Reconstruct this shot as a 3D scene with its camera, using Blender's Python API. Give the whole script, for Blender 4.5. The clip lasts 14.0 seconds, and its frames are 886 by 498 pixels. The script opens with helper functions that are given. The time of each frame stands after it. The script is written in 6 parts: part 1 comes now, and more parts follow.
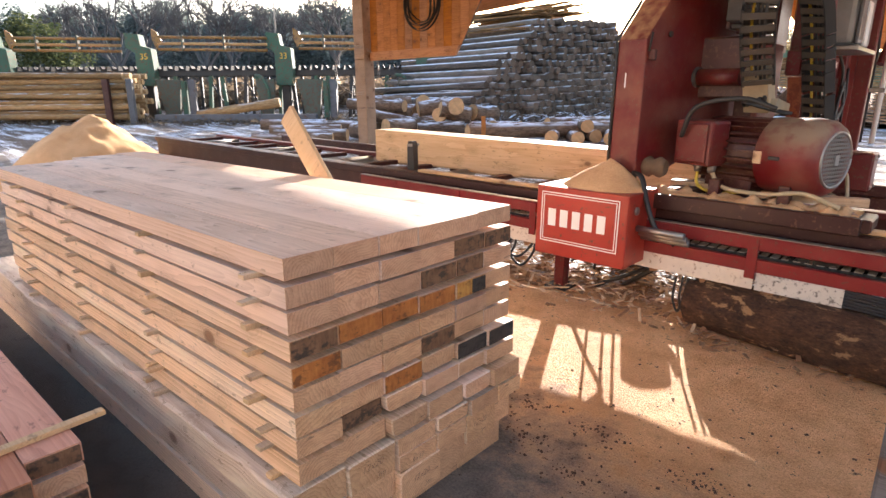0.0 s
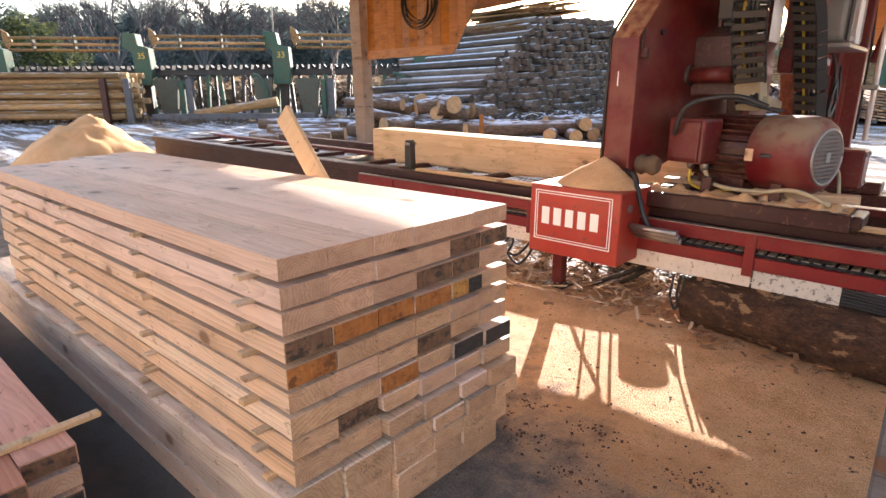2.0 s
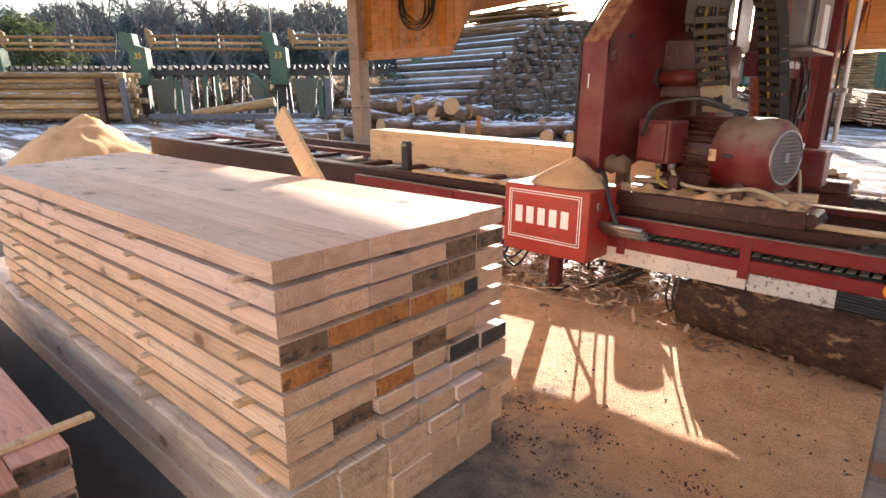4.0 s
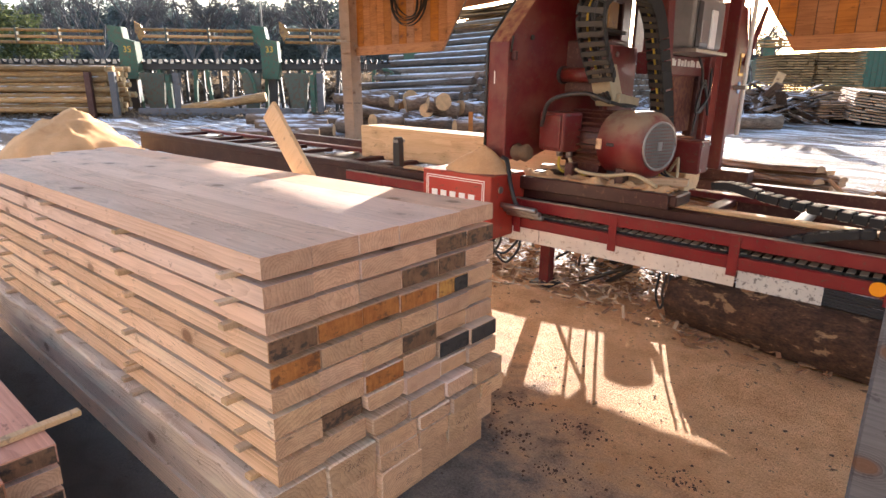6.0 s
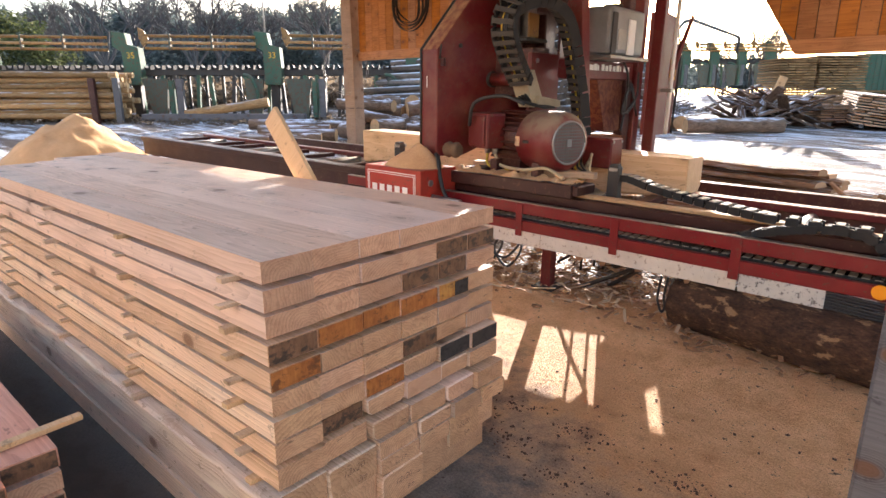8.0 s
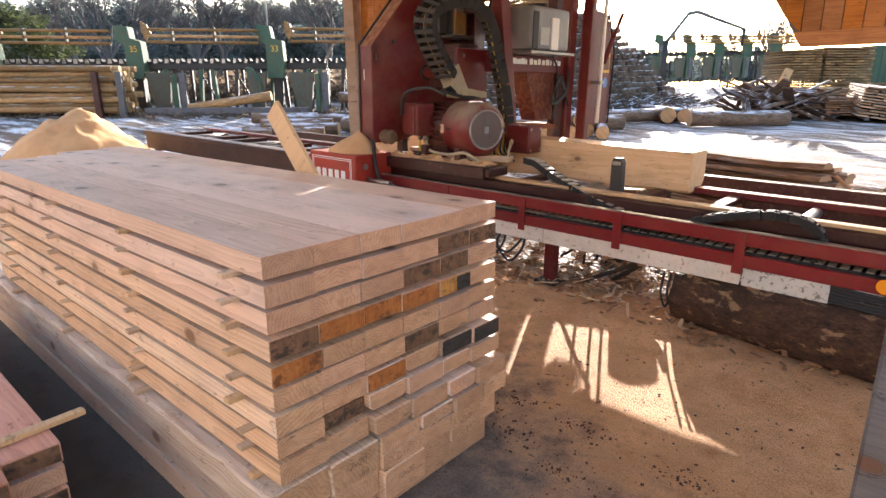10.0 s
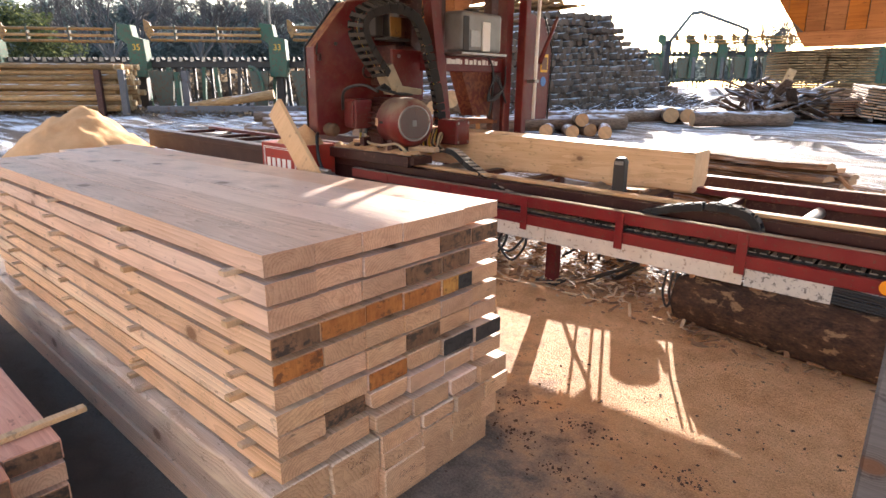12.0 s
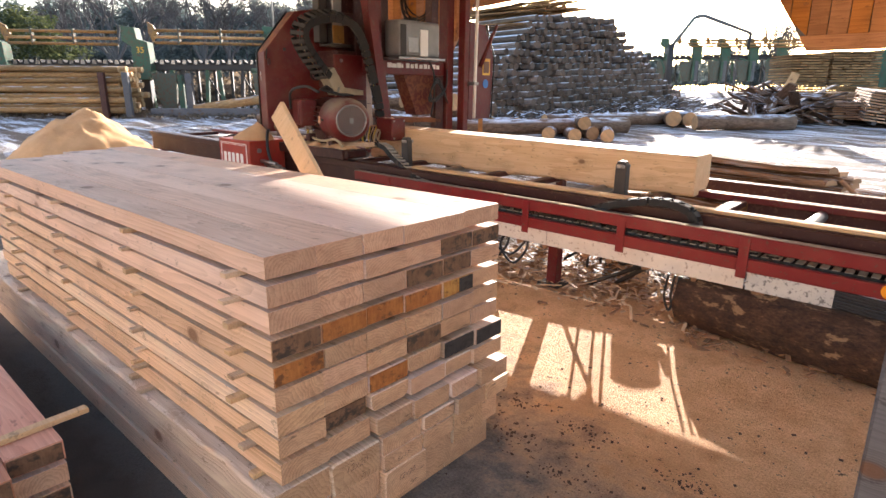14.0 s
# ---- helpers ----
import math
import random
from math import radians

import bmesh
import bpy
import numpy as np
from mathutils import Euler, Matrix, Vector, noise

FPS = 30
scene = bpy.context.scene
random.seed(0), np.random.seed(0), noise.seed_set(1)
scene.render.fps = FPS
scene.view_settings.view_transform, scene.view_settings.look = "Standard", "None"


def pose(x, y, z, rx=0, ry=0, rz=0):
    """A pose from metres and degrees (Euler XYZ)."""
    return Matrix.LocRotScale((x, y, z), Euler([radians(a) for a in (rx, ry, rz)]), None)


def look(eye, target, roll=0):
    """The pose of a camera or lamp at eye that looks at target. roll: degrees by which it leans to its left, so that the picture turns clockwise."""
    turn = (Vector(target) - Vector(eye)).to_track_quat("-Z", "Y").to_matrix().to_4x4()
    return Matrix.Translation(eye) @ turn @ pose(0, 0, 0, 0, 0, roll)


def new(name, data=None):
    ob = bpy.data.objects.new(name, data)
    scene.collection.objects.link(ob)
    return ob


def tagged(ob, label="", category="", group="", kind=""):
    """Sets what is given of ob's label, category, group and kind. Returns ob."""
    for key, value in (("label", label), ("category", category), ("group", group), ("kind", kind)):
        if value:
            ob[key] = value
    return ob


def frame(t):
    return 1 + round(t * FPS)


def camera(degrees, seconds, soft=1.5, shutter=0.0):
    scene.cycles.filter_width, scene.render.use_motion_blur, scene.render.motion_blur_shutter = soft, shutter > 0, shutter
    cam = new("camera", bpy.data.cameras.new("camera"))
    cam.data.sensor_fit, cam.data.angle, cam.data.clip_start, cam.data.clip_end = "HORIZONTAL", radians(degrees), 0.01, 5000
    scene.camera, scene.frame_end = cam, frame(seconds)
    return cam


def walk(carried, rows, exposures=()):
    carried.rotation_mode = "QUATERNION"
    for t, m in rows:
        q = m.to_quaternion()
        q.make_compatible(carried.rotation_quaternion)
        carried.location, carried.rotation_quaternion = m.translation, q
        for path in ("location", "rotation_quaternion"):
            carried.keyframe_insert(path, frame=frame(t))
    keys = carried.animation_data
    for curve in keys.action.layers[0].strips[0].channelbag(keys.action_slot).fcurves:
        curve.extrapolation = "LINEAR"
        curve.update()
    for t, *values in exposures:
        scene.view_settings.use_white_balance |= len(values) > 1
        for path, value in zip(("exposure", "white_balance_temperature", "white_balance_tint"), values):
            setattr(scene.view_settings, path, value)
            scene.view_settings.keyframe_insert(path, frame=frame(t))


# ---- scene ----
cam = camera(74.6, 14.0)
PATH = [
    (0, (1.431, -0.882, 1.584), (0.13, 0.549, 1.073), -0.3),
    (0.5, (1.426, -0.878, 1.586), (0.124, 0.549, 1.069), -0.5),
    (1, (1.428, -0.873, 1.586), (0.122, 0.551, 1.07), -0.6),
    (1.5, (1.428, -0.872, 1.589), (0.13, 0.558, 1.069), -0.4),
    (2, (1.435, -0.869, 1.587), (0.138, 0.563, 1.071), -0.5),
    (2.5, (1.438, -0.872, 1.588), (0.144, 0.564, 1.075), -0.4),
    (3, (1.436, -0.871, 1.592), (0.144, 0.568, 1.081), -0.3),
    (5.5, (1.438, -0.851, 1.59), (0.158, 0.595, 1.068), -0.1),
    (6, (1.44, -0.856, 1.593), (0.173, 0.599, 1.067), 0.1),
    (6.5, (1.438, -0.854, 1.593), (0.177, 0.604, 1.061), 0.2),
    (7, (1.447, -0.859, 1.59), (0.181, 0.6, 1.07), 0.2),
    (7.5, (1.446, -0.855, 1.588), (0.169, 0.598, 1.08), -0.0),
    (8, (1.45, -0.854, 1.591), (0.173, 0.599, 1.08), -0.1),
    (10.5, (1.446, -0.841, 1.594), (0.163, 0.596, 1.055), -0.2),
    (11, (1.441, -0.84, 1.59), (0.163, 0.597, 1.044), -0.0),
    (11.5, (1.443, -0.84, 1.589), (0.161, 0.598, 1.051), -0.1),
    (12, (1.446, -0.841, 1.591), (0.161, 0.595, 1.057), 0.0),
    (12.5, (1.445, -0.847, 1.594), (0.165, 0.594, 1.062), 0.3),
    (13, (1.446, -0.848, 1.592), (0.169, 0.598, 1.064), 0.2),
    (13.5, (1.448, -0.844, 1.594), (0.166, 0.597, 1.064), 0.2),
    (14, (1.454, -0.842, 1.592), (0.161, 0.591, 1.067), 0.1),
]
walk(cam, [(t, look(eye, target, roll)) for t, eye, target, roll in PATH],
     exposures=[(0, 1.96, 6300, 16), (11.5, 1.96, 6300, 16), (13, 1.88, 6300, 16), (14, 1.88, 6300, 16)])


# ---------------------------------------------------------------- light
SUN_ELEV, SUN_TRAVEL = 13.8, (0.43, -0.90)
world = bpy.data.worlds.new("sky")
scene.world = world
world.use_nodes = True
wn = world.node_tree.nodes
sky = wn.new("ShaderNodeTexSky")
sky.sky_type = "NISHITA"
sky.sun_disc = False
sky.sun_elevation = radians(SUN_ELEV)
sky.sun_rotation = math.atan2(-SUN_TRAVEL[0], -SUN_TRAVEL[1])
sky.air_density, sky.dust_density = 1.0, 2.5
world.node_tree.links.new(sky.outputs[0], wn["Background"].inputs[0])
wn["Background"].inputs[1].default_value = 0.15
sun = new("sun", bpy.data.lights.new("sun", "SUN"))
sun.data.energy, sun.data.angle, sun.data.color = 5.0, radians(0.4), (1.0, 0.93, 0.82)
_c = math.cos(radians(SUN_ELEV))
sun.matrix_world = look((0, 0, 20), (SUN_TRAVEL[0] * _c, SUN_TRAVEL[1] * _c, 20 - math.sin(radians(SUN_ELEV))))


# ---------------------------------------------------------------- materials
class Nodes:
    """A small writer of node trees."""

    def __init__(self, name, rough=0.7, metal=0.0, spec=0.5):
        self.mat = bpy.data.materials.new(name)
        self.mat.use_nodes = True
        self.t = self.mat.node_tree
        self.b = self.t.nodes["Principled BSDF"]
        self.b.inputs["Roughness"].default_value = rough
        self.b.inputs["Metallic"].default_value = metal
        self.b.inputs["Specular IOR Level"].default_value = spec

    def add(self, kind, **ins):
        n = self.t.nodes.new(kind)
        for k, v in ins.items():
            self.put(n.inputs[k.replace("_", " ")], v)
        return n

    def put(self, socket, v):
        if isinstance(v, bpy.types.NodeSocket):
            self.t.links.new(v, socket)
        else:
            socket.default_value = v

    def coords(self, which="Object", scale=(1, 1, 1), shift=None):
        c = self.t.nodes.new("ShaderNodeTexCoord").outputs[which]
        m = self.t.nodes.new("ShaderNodeMapping")
        self.t.links.new(c, m.inputs[0])
        m.inputs["Scale"].default_value = scale
        if shift is not None:
            self.t.links.new(shift, m.inputs["Location"])
        return m.outputs[0]

    def noise(self, vec, scale, detail=4.0, rough=0.55):
        n = self.add("ShaderNodeTexNoise", Scale=scale, Detail=detail, Roughness=rough)
        self.t.links.new(vec, n.inputs["Vector"])
        return n.outputs["Fac"]

    def ramp(self, fac, *stops):
        r = self.t.nodes.new("ShaderNodeValToRGB")
        self.t.links.new(fac, r.inputs[0])
        e = r.color_ramp.elements
        while len(e) < len(stops):
            e.new(0.5)
        for el, (p, c) in zip(e, stops):
            el.position = p
            el.color = (*c, 1) if len(c) == 3 else c
        return r.outputs[0]

    def mix(self, fac, a, b, mode="MIX"):
        m = self.t.nodes.new("ShaderNodeMix")
        m.data_type, m.blend_type = "RGBA", mode
        for s, v in ((m.inputs[0], fac), (m.inputs[6], a), (m.inputs[7], b)):
            if isinstance(v, tuple) and len(v) == 3:
                v = (*v, 1)
            self.put(s, v)
        return m.outputs[2]

    def math(self, op, a, b=0.0, c=0.0):
        m = self.t.nodes.new("ShaderNodeMath")
        m.operation = op
        for s, v in zip(m.inputs, (a, b, c)):
            self.put(s, v)
        return m.outputs[0]

    def bump(self, h, strength=0.3, dist=0.01):
        b = self.add("ShaderNodeBump", Strength=strength, Distance=dist, Height=h)
        self.t.links.new(b.outputs[0], self.b.inputs["Normal"])

    def base(self, c):
        self.put(self.b.inputs["Base Color"], (*c, 1) if isinstance(c, tuple) and len(c) == 3 else c)
        return self

    def rnd(self):
        return self.t.nodes.new("ShaderNodeObjectInfo").outputs["Random"]


def G(v):
    return (v, v, v)


def mat_wood(name, light, dark, ring=55.0, contrast=1.0, rough=0.65, stain=None, endgrain=False):
    """Sawn wood: growth rings about an axis along x, so that sides show grain and ends show rings."""
    n = Nodes(name, rough, spec=0.45)
    r = n.rnd()
    comb = n.add("ShaderNodeCombineXYZ", X=n.math("MULTIPLY", r, 37.0), Y=n.math("MULTIPLY_ADD", n.math("FRACT", n.math("MULTIPLY", r, 17.3)), 0.34, -0.17),
                 Z=n.math("MULTIPLY_ADD", n.math("FRACT", n.math("MULTIPLY", r, 71.9)), 0.2, -0.02))
    v = n.coords("Object", (1, 1, 1), comb.outputs[0])
    warp = n.add("ShaderNodeTexNoise", Scale=1.0, Detail=3.0)
    n.t.links.new(n.coords("Object", (0.7, 5, 5), comb.outputs[0]), warp.inputs["Vector"])
    sep = n.add("ShaderNodeSeparateXYZ", Vector=v)
    wob = n.math("MULTIPLY_ADD", warp.outputs["Fac"], 0.16, -0.08)
    rad = n.math("SQRT", n.math("ADD", n.math("POWER", n.math("ADD", sep.outputs[1], wob), 2.0), n.math("POWER", n.math("ADD", sep.outputs[2], wob), 2.0)))
    saw = n.math("FRACT", n.math("MULTIPLY", rad, ring))
    fine = n.noise(n.coords("Object", (3, 160, 160), comb.outputs[0]), 1.0, 5)
    blot = n.noise(n.coords("Object", (0.8, 3, 3), comb.outputs[0]), 2.0, 4)
    f = n.math("MULTIPLY_ADD", saw, 0.4 * contrast, n.math("MULTIPLY_ADD", fine, 1.25, n.math("MULTIPLY_ADD", blot, 0.9, -0.95)))
    c = n.ramp(f, (0.05, light), (0.55, tuple((a + b) / 2 for a, b in zip(light, dark))), (0.95, dark))
    tone = n.math("MULTIPLY_ADD", n.math("FRACT", n.math("MULTIPLY", r, 7.7)), 0.34, 0.80)
    hsv = n.add("ShaderNodeHueSaturation", Value=tone, Color=c, Saturation=n.math("MULTIPLY_ADD", r, 0.3, 0.85))
    c = hsv.outputs[0]
    knot = n.add("ShaderNodeTexVoronoi", Scale=1.0)
    n.t.links.new(n.coords("Object", (3.2, 5, 5), comb.outputs[0]), knot.inputs["Vector"])
    halo = n.math("MULTIPLY", n.ramp(knot.outputs["Distance"], (0.15, G(0.7)), (0.42, G(0.0))), n.math("FRACT", n.math("MULTIPLY", knot.outputs["Distance"], 26.0)))
    c = n.mix(halo, c, tuple(0.6 * a for a in dark))
    c = n.mix(n.ramp(knot.outputs["Distance"], (0.10, G(0.8)), (0.16, G(0.0))), c, (0.16, 0.07, 0.03))
    # rough saw marks and small nicks across the grain
    nick = n.noise(n.coords("Object", (14, 30, 30), comb.outputs[0]), 1.0, 3, 0.7)
    c = n.mix(n.ramp(nick, (0.62, G(0.0)), (0.68, G(0.6))), c, tuple(0.55 * a for a in dark))
    if stain:
        c = n.mix(n.ramp(n.noise(n.coords("Object", (0.6, 4, 4), comb.outputs[0]), 3.0, 6, 0.65), (0.48, G(0)), (0.62, G(0.8))), c, stain)
    if endgrain:
        # cut ends: sharper rings, drier warm wood, a few drying checks and grey smears
        tc = n.t.nodes.new("ShaderNodeTexCoord")
        ax = n.math("ABSOLUTE", n.add("ShaderNodeSeparateXYZ", Vector=tc.outputs["Normal"]).outputs[0])
        isend = n.ramp(ax, (0.75, G(0)), (0.85, G(1)))
        speck = n.noise(n.coords("Object", (1, 1, 1), comb.outputs[0]), 160.0, 4, 0.7)
        smear = n.noise(n.coords("Object", (1, 14, 26), comb.outputs[0]), 1.0, 5, 0.65)
        e = n.math("MULTIPLY_ADD", n.math("POWER", saw, 2.0), 0.34, n.math("MULTIPLY_ADD", speck, 0.9, n.math("MULTIPLY_ADD", smear, 1.1, -0.86)))
        ec = n.ramp(e, (0.05, tuple(k * v for k, v in zip((0.74, 0.60, 0.48), light))), (0.9, tuple(k * v for k, v in zip((0.52, 0.36, 0.26), dark))))
        ec = n.add("ShaderNodeHueSaturation", Value=tone, Color=ec).outputs[0]
        ec = n.mix(n.ramp(n.noise(n.coords("Object", (1, 9, 70), comb.outputs[0]), 1.0, 3, 0.6), (0.68, G(0)), (0.71, G(0.7))), ec, (0.10, 0.055, 0.03))
        c = n.mix(isend, c, ec)
    n.base(c)
    n.bump(n.math("ADD", fine, n.math("MULTIPLY", saw, 0.3)), 0.35, 0.003)
    return n.mat


def mat_paint(name, col, rust=(0.10, 0.045, 0.03), wear=0.5, dust=0.35, rough=0.42, scale=6.0, dustcol=(0.42, 0.27, 0.15), up=(0.35, 0.9)):
    """Worn paint: faded blotches, chips, and sawdust lying on surfaces that face up."""
    n = Nodes(name, rough, spec=0.4)
    v = n.coords("Object")
    big = n.noise(v, scale, 6, 0.6)
    c = n.mix(big, tuple(x * 0.72 for x in col), tuple(min(1, x * 1.2) for x in col))
    chips = n.ramp(n.noise(v, scale * 5, 8, 0.7), (0.62 - 0.12 * wear, G(0)), (0.66 - 0.1 * wear, G(0.85)))
    c = n.mix(chips, c, rust)
    film = n.ramp(n.noise(v, scale * 0.6, 5), (0.4, G(0)), (0.75, G(0.45 * dust)))
    c = n.mix(film, c, dustcol)
    geo = n.t.nodes.new("ShaderNodeNewGeometry")
    facing = n.add("ShaderNodeSeparateXYZ", Vector=geo.outputs["Normal"]).outputs[2]
    lie = n.math("MULTIPLY", n.ramp(facing, (up[0], G(0)), (up[1], G(1))), n.ramp(n.noise(v, scale * 2.2, 6), (0.5 - 0.35 * dust, G(0)), (0.75 - 0.3 * dust, G(min(1.0, 1.6 * dust)))))
    c = n.mix(lie, c, dustcol)
    n.base(c)
    n.put(n.b.inputs["Roughness"], n.math("MULTIPLY_ADD", big, 0.25, n.math("MULTIPLY_ADD", lie, 0.4, rough - 0.1)))
    n.bump(n.math("ADD", n.noise(v, scale * 9, 5), n.math("MULTIPLY", chips, -0.4)), 0.18, 0.004)
    return n.mat


def mat_plain(name, col, rough=0.6, metal=0.0, var=0.3, scale=12.0, bump=0.2):
    n = Nodes(name, rough, metal)
    v = n.coords("Object")
    f = n.noise(v, scale, 6, 0.6)
    n.base(n.mix(f, tuple(x * (1 - var) for x in col), tuple(min(1, x * (1 + var)) for x in col)))
    n.bump(n.noise(v, scale * 6, 4), bump, 0.004)
    return n.mat


def mat_snowtop(name, a, b, snow=0.5, scale=5.0, stretch=(1, 1, 1), bump=0.6, end=None):
    """Bark or weathered timber with thin snow on what faces up; end: the colour of sawn log ends (faces along local x)."""
    n = Nodes(name, 0.85, spec=0.2)
    r = n.rnd()
    comb = n.add("ShaderNodeCombineXYZ", X=n.math("MULTIPLY", r, 50.0), Y=n.math("MULTIPLY", r, 31.0), Z=0.0)
    v = n.coords("Object", stretch, comb.outputs[0])
    f = n.noise(v, scale, 7, 0.65)
    g = n.noise(v, scale * 4, 5, 0.6)
    c = n.ramp(n.math("MULTIPLY_ADD", g, 0.5, n.math("MULTIPLY", f, 0.55)), (0.35, a), (0.68, b))
    isl = n.t.nodes.new("ShaderNodeNewGeometry")
    vary = n.math("MULTIPLY_ADD", n.math("FRACT", n.math("ADD", n.math("MULTIPLY", r, 9.1), isl.outputs["Random Per Island"])), 0.7, 0.6)
    c = n.add("ShaderNodeHueSaturation", Value=vary, Color=c).outputs[0]
    if end:
        tc = n.t.nodes.new("ShaderNodeTexCoord")
        ax = n.add("ShaderNodeSeparateXYZ", Vector=tc.outputs["Normal"]).outputs[0]
        isend = n.ramp(n.math("ABSOLUTE", ax), (0.8, G(0)), (0.85, G(1)))
        ec = n.mix(n.noise(n.coords("Object"), 9, 5), tuple(x * 0.6 for x in end), tuple(min(1, x * 1.25) for x in end))
        ec = n.add("ShaderNodeHueSaturation", Value=vary, Color=ec).outputs[0]
        c = n.mix(isend, c, ec)
    if snow:
        up = n.add("ShaderNodeSeparateXYZ", Vector=isl.outputs["Normal"]).outputs[2]
        s = n.math("MULTIPLY", n.ramp(up, (0.45, G(0)), (0.8, G(1))), n.ramp(n.noise(v, scale * 1.3, 5), (0.55 - 0.3 * snow, G(0)), (0.7 - 0.3 * snow, G(1))))
        c = n.mix(s, c, (0.75, 0.78, 0.84))
    n.base(c)
    n.bump(n.math("ADD", f, g), bump, 0.02)
    return n.mat


PALE_L, PALE_D = (0.86, 0.62, 0.475), (0.54, 0.335, 0.22)
M_BOARD = mat_wood("sawn_larch", PALE_L, PALE_D, 85, 1.15, 0.5, endgrain=True)
M_BOARD_YEL = mat_wood("sawn_pine", (0.84, 0.60, 0.42), (0.48, 0.295, 0.17), 85, 1.15, 0.5, endgrain=True)
M_BOARD_DIRTY = mat_wood("sawn_wany", (0.88, 0.64, 0.43), (0.50, 0.30, 0.165), 60, 1.4, 0.6, stain=(0.78, 0.63, 0.44), endgrain=True)


def mat_end(name, a, b, blot, amount):
    """A resinous or blackened board end: streaky saw marks, rings and dark blotches."""
    n = Nodes(name, 0.6, spec=0.35)
    r = n.rnd()
    comb = n.add("ShaderNodeCombineXYZ", X=n.math("MULTIPLY", r, 40.0), Y=n.math("MULTIPLY", r, 23.0), Z=n.math("MULTIPLY", r, 31.0))
    streak = n.noise(n.coords("Object", (1, 60, 18), comb.outputs[0]), 1.0, 5, 0.7)
    soft = n.noise(n.coords("Object", (1, 12, 22), comb.outputs[0]), 1.0, 4, 0.6)
    c = n.ramp(n.math("MULTIPLY_ADD", streak, 0.6, n.math("MULTIPLY", soft, 0.45)), (0.36, b), (0.66, a))
    c = n.mix(n.ramp(n.noise(n.coords("Object", (1, 20, 30), comb.outputs[0]), 1.0, 6, 0.65), (0.62 - 0.25 * amount, G(0)), (0.70 - 0.2 * amount, G(0.85))), c, blot)
    n.base(c)
    n.bump(streak, 0.3, 0.004)
    return n.mat


M_ORANGE = mat_end("resin_orange_end", (0.50, 0.185, 0.045), (0.24, 0.068, 0.016), (0.12, 0.045, 0.018), 0.35)
M_AMBER = mat_end("resin_amber_end", (0.56, 0.29, 0.07), (0.34, 0.13, 0.03), (0.14, 0.055, 0.02), 0.3)
M_BROWN = mat_end("bark_brown_end", (0.24, 0.125, 0.065), (0.10, 0.05, 0.027), (0.03, 0.023, 0.02), 0.5)
M_BLACK = mat_end("blackened_end", (0.055, 0.046, 0.042), (0.025, 0.022, 0.021), (0.015, 0.013, 0.013), 0.4)
M_BEAM = mat_wood("fresh_beam", (0.74, 0.50, 0.27), (0.54, 0.30, 0.13), 30, 1.2)
M_STICK = mat_wood("sticker_wood", (0.66, 0.46, 0.28), (0.48, 0.30, 0.16), 90)
M_RED_BOARD = mat_wood("pinkish_board", (0.62, 0.30, 0.19), (0.42, 0.17, 0.10), 60)
M_PANEL = mat_wood("larch_cladding", (0.48, 0.205, 0.06), (0.25, 0.09, 0.022), 40, 1.1)
M_POST = mat_wood("weathered_post", (0.48, 0.34, 0.24), (0.27, 0.17, 0.11), 60)
M_ROOFBOARD = mat_wood("pale_roof_boards", (0.70, 0.55, 0.40), (0.45, 0.32, 0.21), 60)
M_OLDPOST = mat_wood("grey_old_post", (0.16, 0.15, 0.15), (0.08, 0.075, 0.075), 60)
M_RED = mat_paint("red_machine_paint", (0.12, 0.008, 0.010), dust=0.2)
M_REDBOX = mat_paint("bright_red_paint", (0.36, 0.030, 0.018), wear=0.2, dust=0.25)
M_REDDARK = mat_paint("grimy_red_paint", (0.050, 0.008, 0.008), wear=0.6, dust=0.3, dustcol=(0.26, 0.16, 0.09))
M_REDRAIL = mat_paint("red_rail_paint", (0.19, 0.007, 0.010), wear=0.3, dust=0.15)
M_RUSTPLATE = mat_paint("rusty_green_plate", (0.10, 0.115, 0.085), rust=(0.13, 0.075, 0.045), wear=1.0, dust=0.3, scale=2.0, dustcol=(0.2, 0.14, 0.09), rough=0.8)
M_GREEN = mat_paint("green_sorter_paint", (0.055, 0.12, 0.075), rust=(0.11, 0.07, 0.045), wear=0.8, dust=0.2, scale=2.5, dustcol=(0.3, 0.25, 0.18), rough=0.75)
M_YELLOW = mat_paint("ochre_paint", (0.28, 0.14, 0.03), wear=0.8, scale=3)
M_WHITE = mat_paint("white_plate_paint", (0.74, 0.66, 0.54), rust=(0.34, 0.25, 0.17), wear=0.35, dust=0.35, rough=0.6)
M_RUSTRED = mat_paint("rusted_red_paint", (0.10, 0.018, 0.012), rust=(0.17, 0.06, 0.025), wear=1.2, dust=0.4, rough=0.7, scale=4.0)
M_COVER = mat_paint("dusty_cover_paint", (0.125, 0.007, 0.009), wear=0.25, dust=0.45, up=(0.1, 0.55))
M_SPOTPLATE = mat_paint("spotted_plate_paint", (0.60, 0.57, 0.50), rust=(0.10, 0.09, 0.08), wear=0.75, dust=0.2, rough=0.6, scale=5.0)
M_BLACKSTEEL = mat_plain("oily_black_steel", (0.022, 0.018, 0.016), 0.7)
M_DUSTHOSE = mat_plain("dusty_rubber", (0.15, 0.095, 0.055), 0.95, 0, 0.5)
# boom grey is lightened to imitate haze across the yard
M_CRANE = mat_plain("haze_grey_paint", (0.14, 0.14, 0.14), 0.7)
M_RUST = mat_plain("orange_rust", (0.22, 0.075, 0.025), 0.85, 0, 0.5, 9)
M_STEEL = mat_plain("worn_steel", (0.32, 0.30, 0.28), 0.4, 0.8)
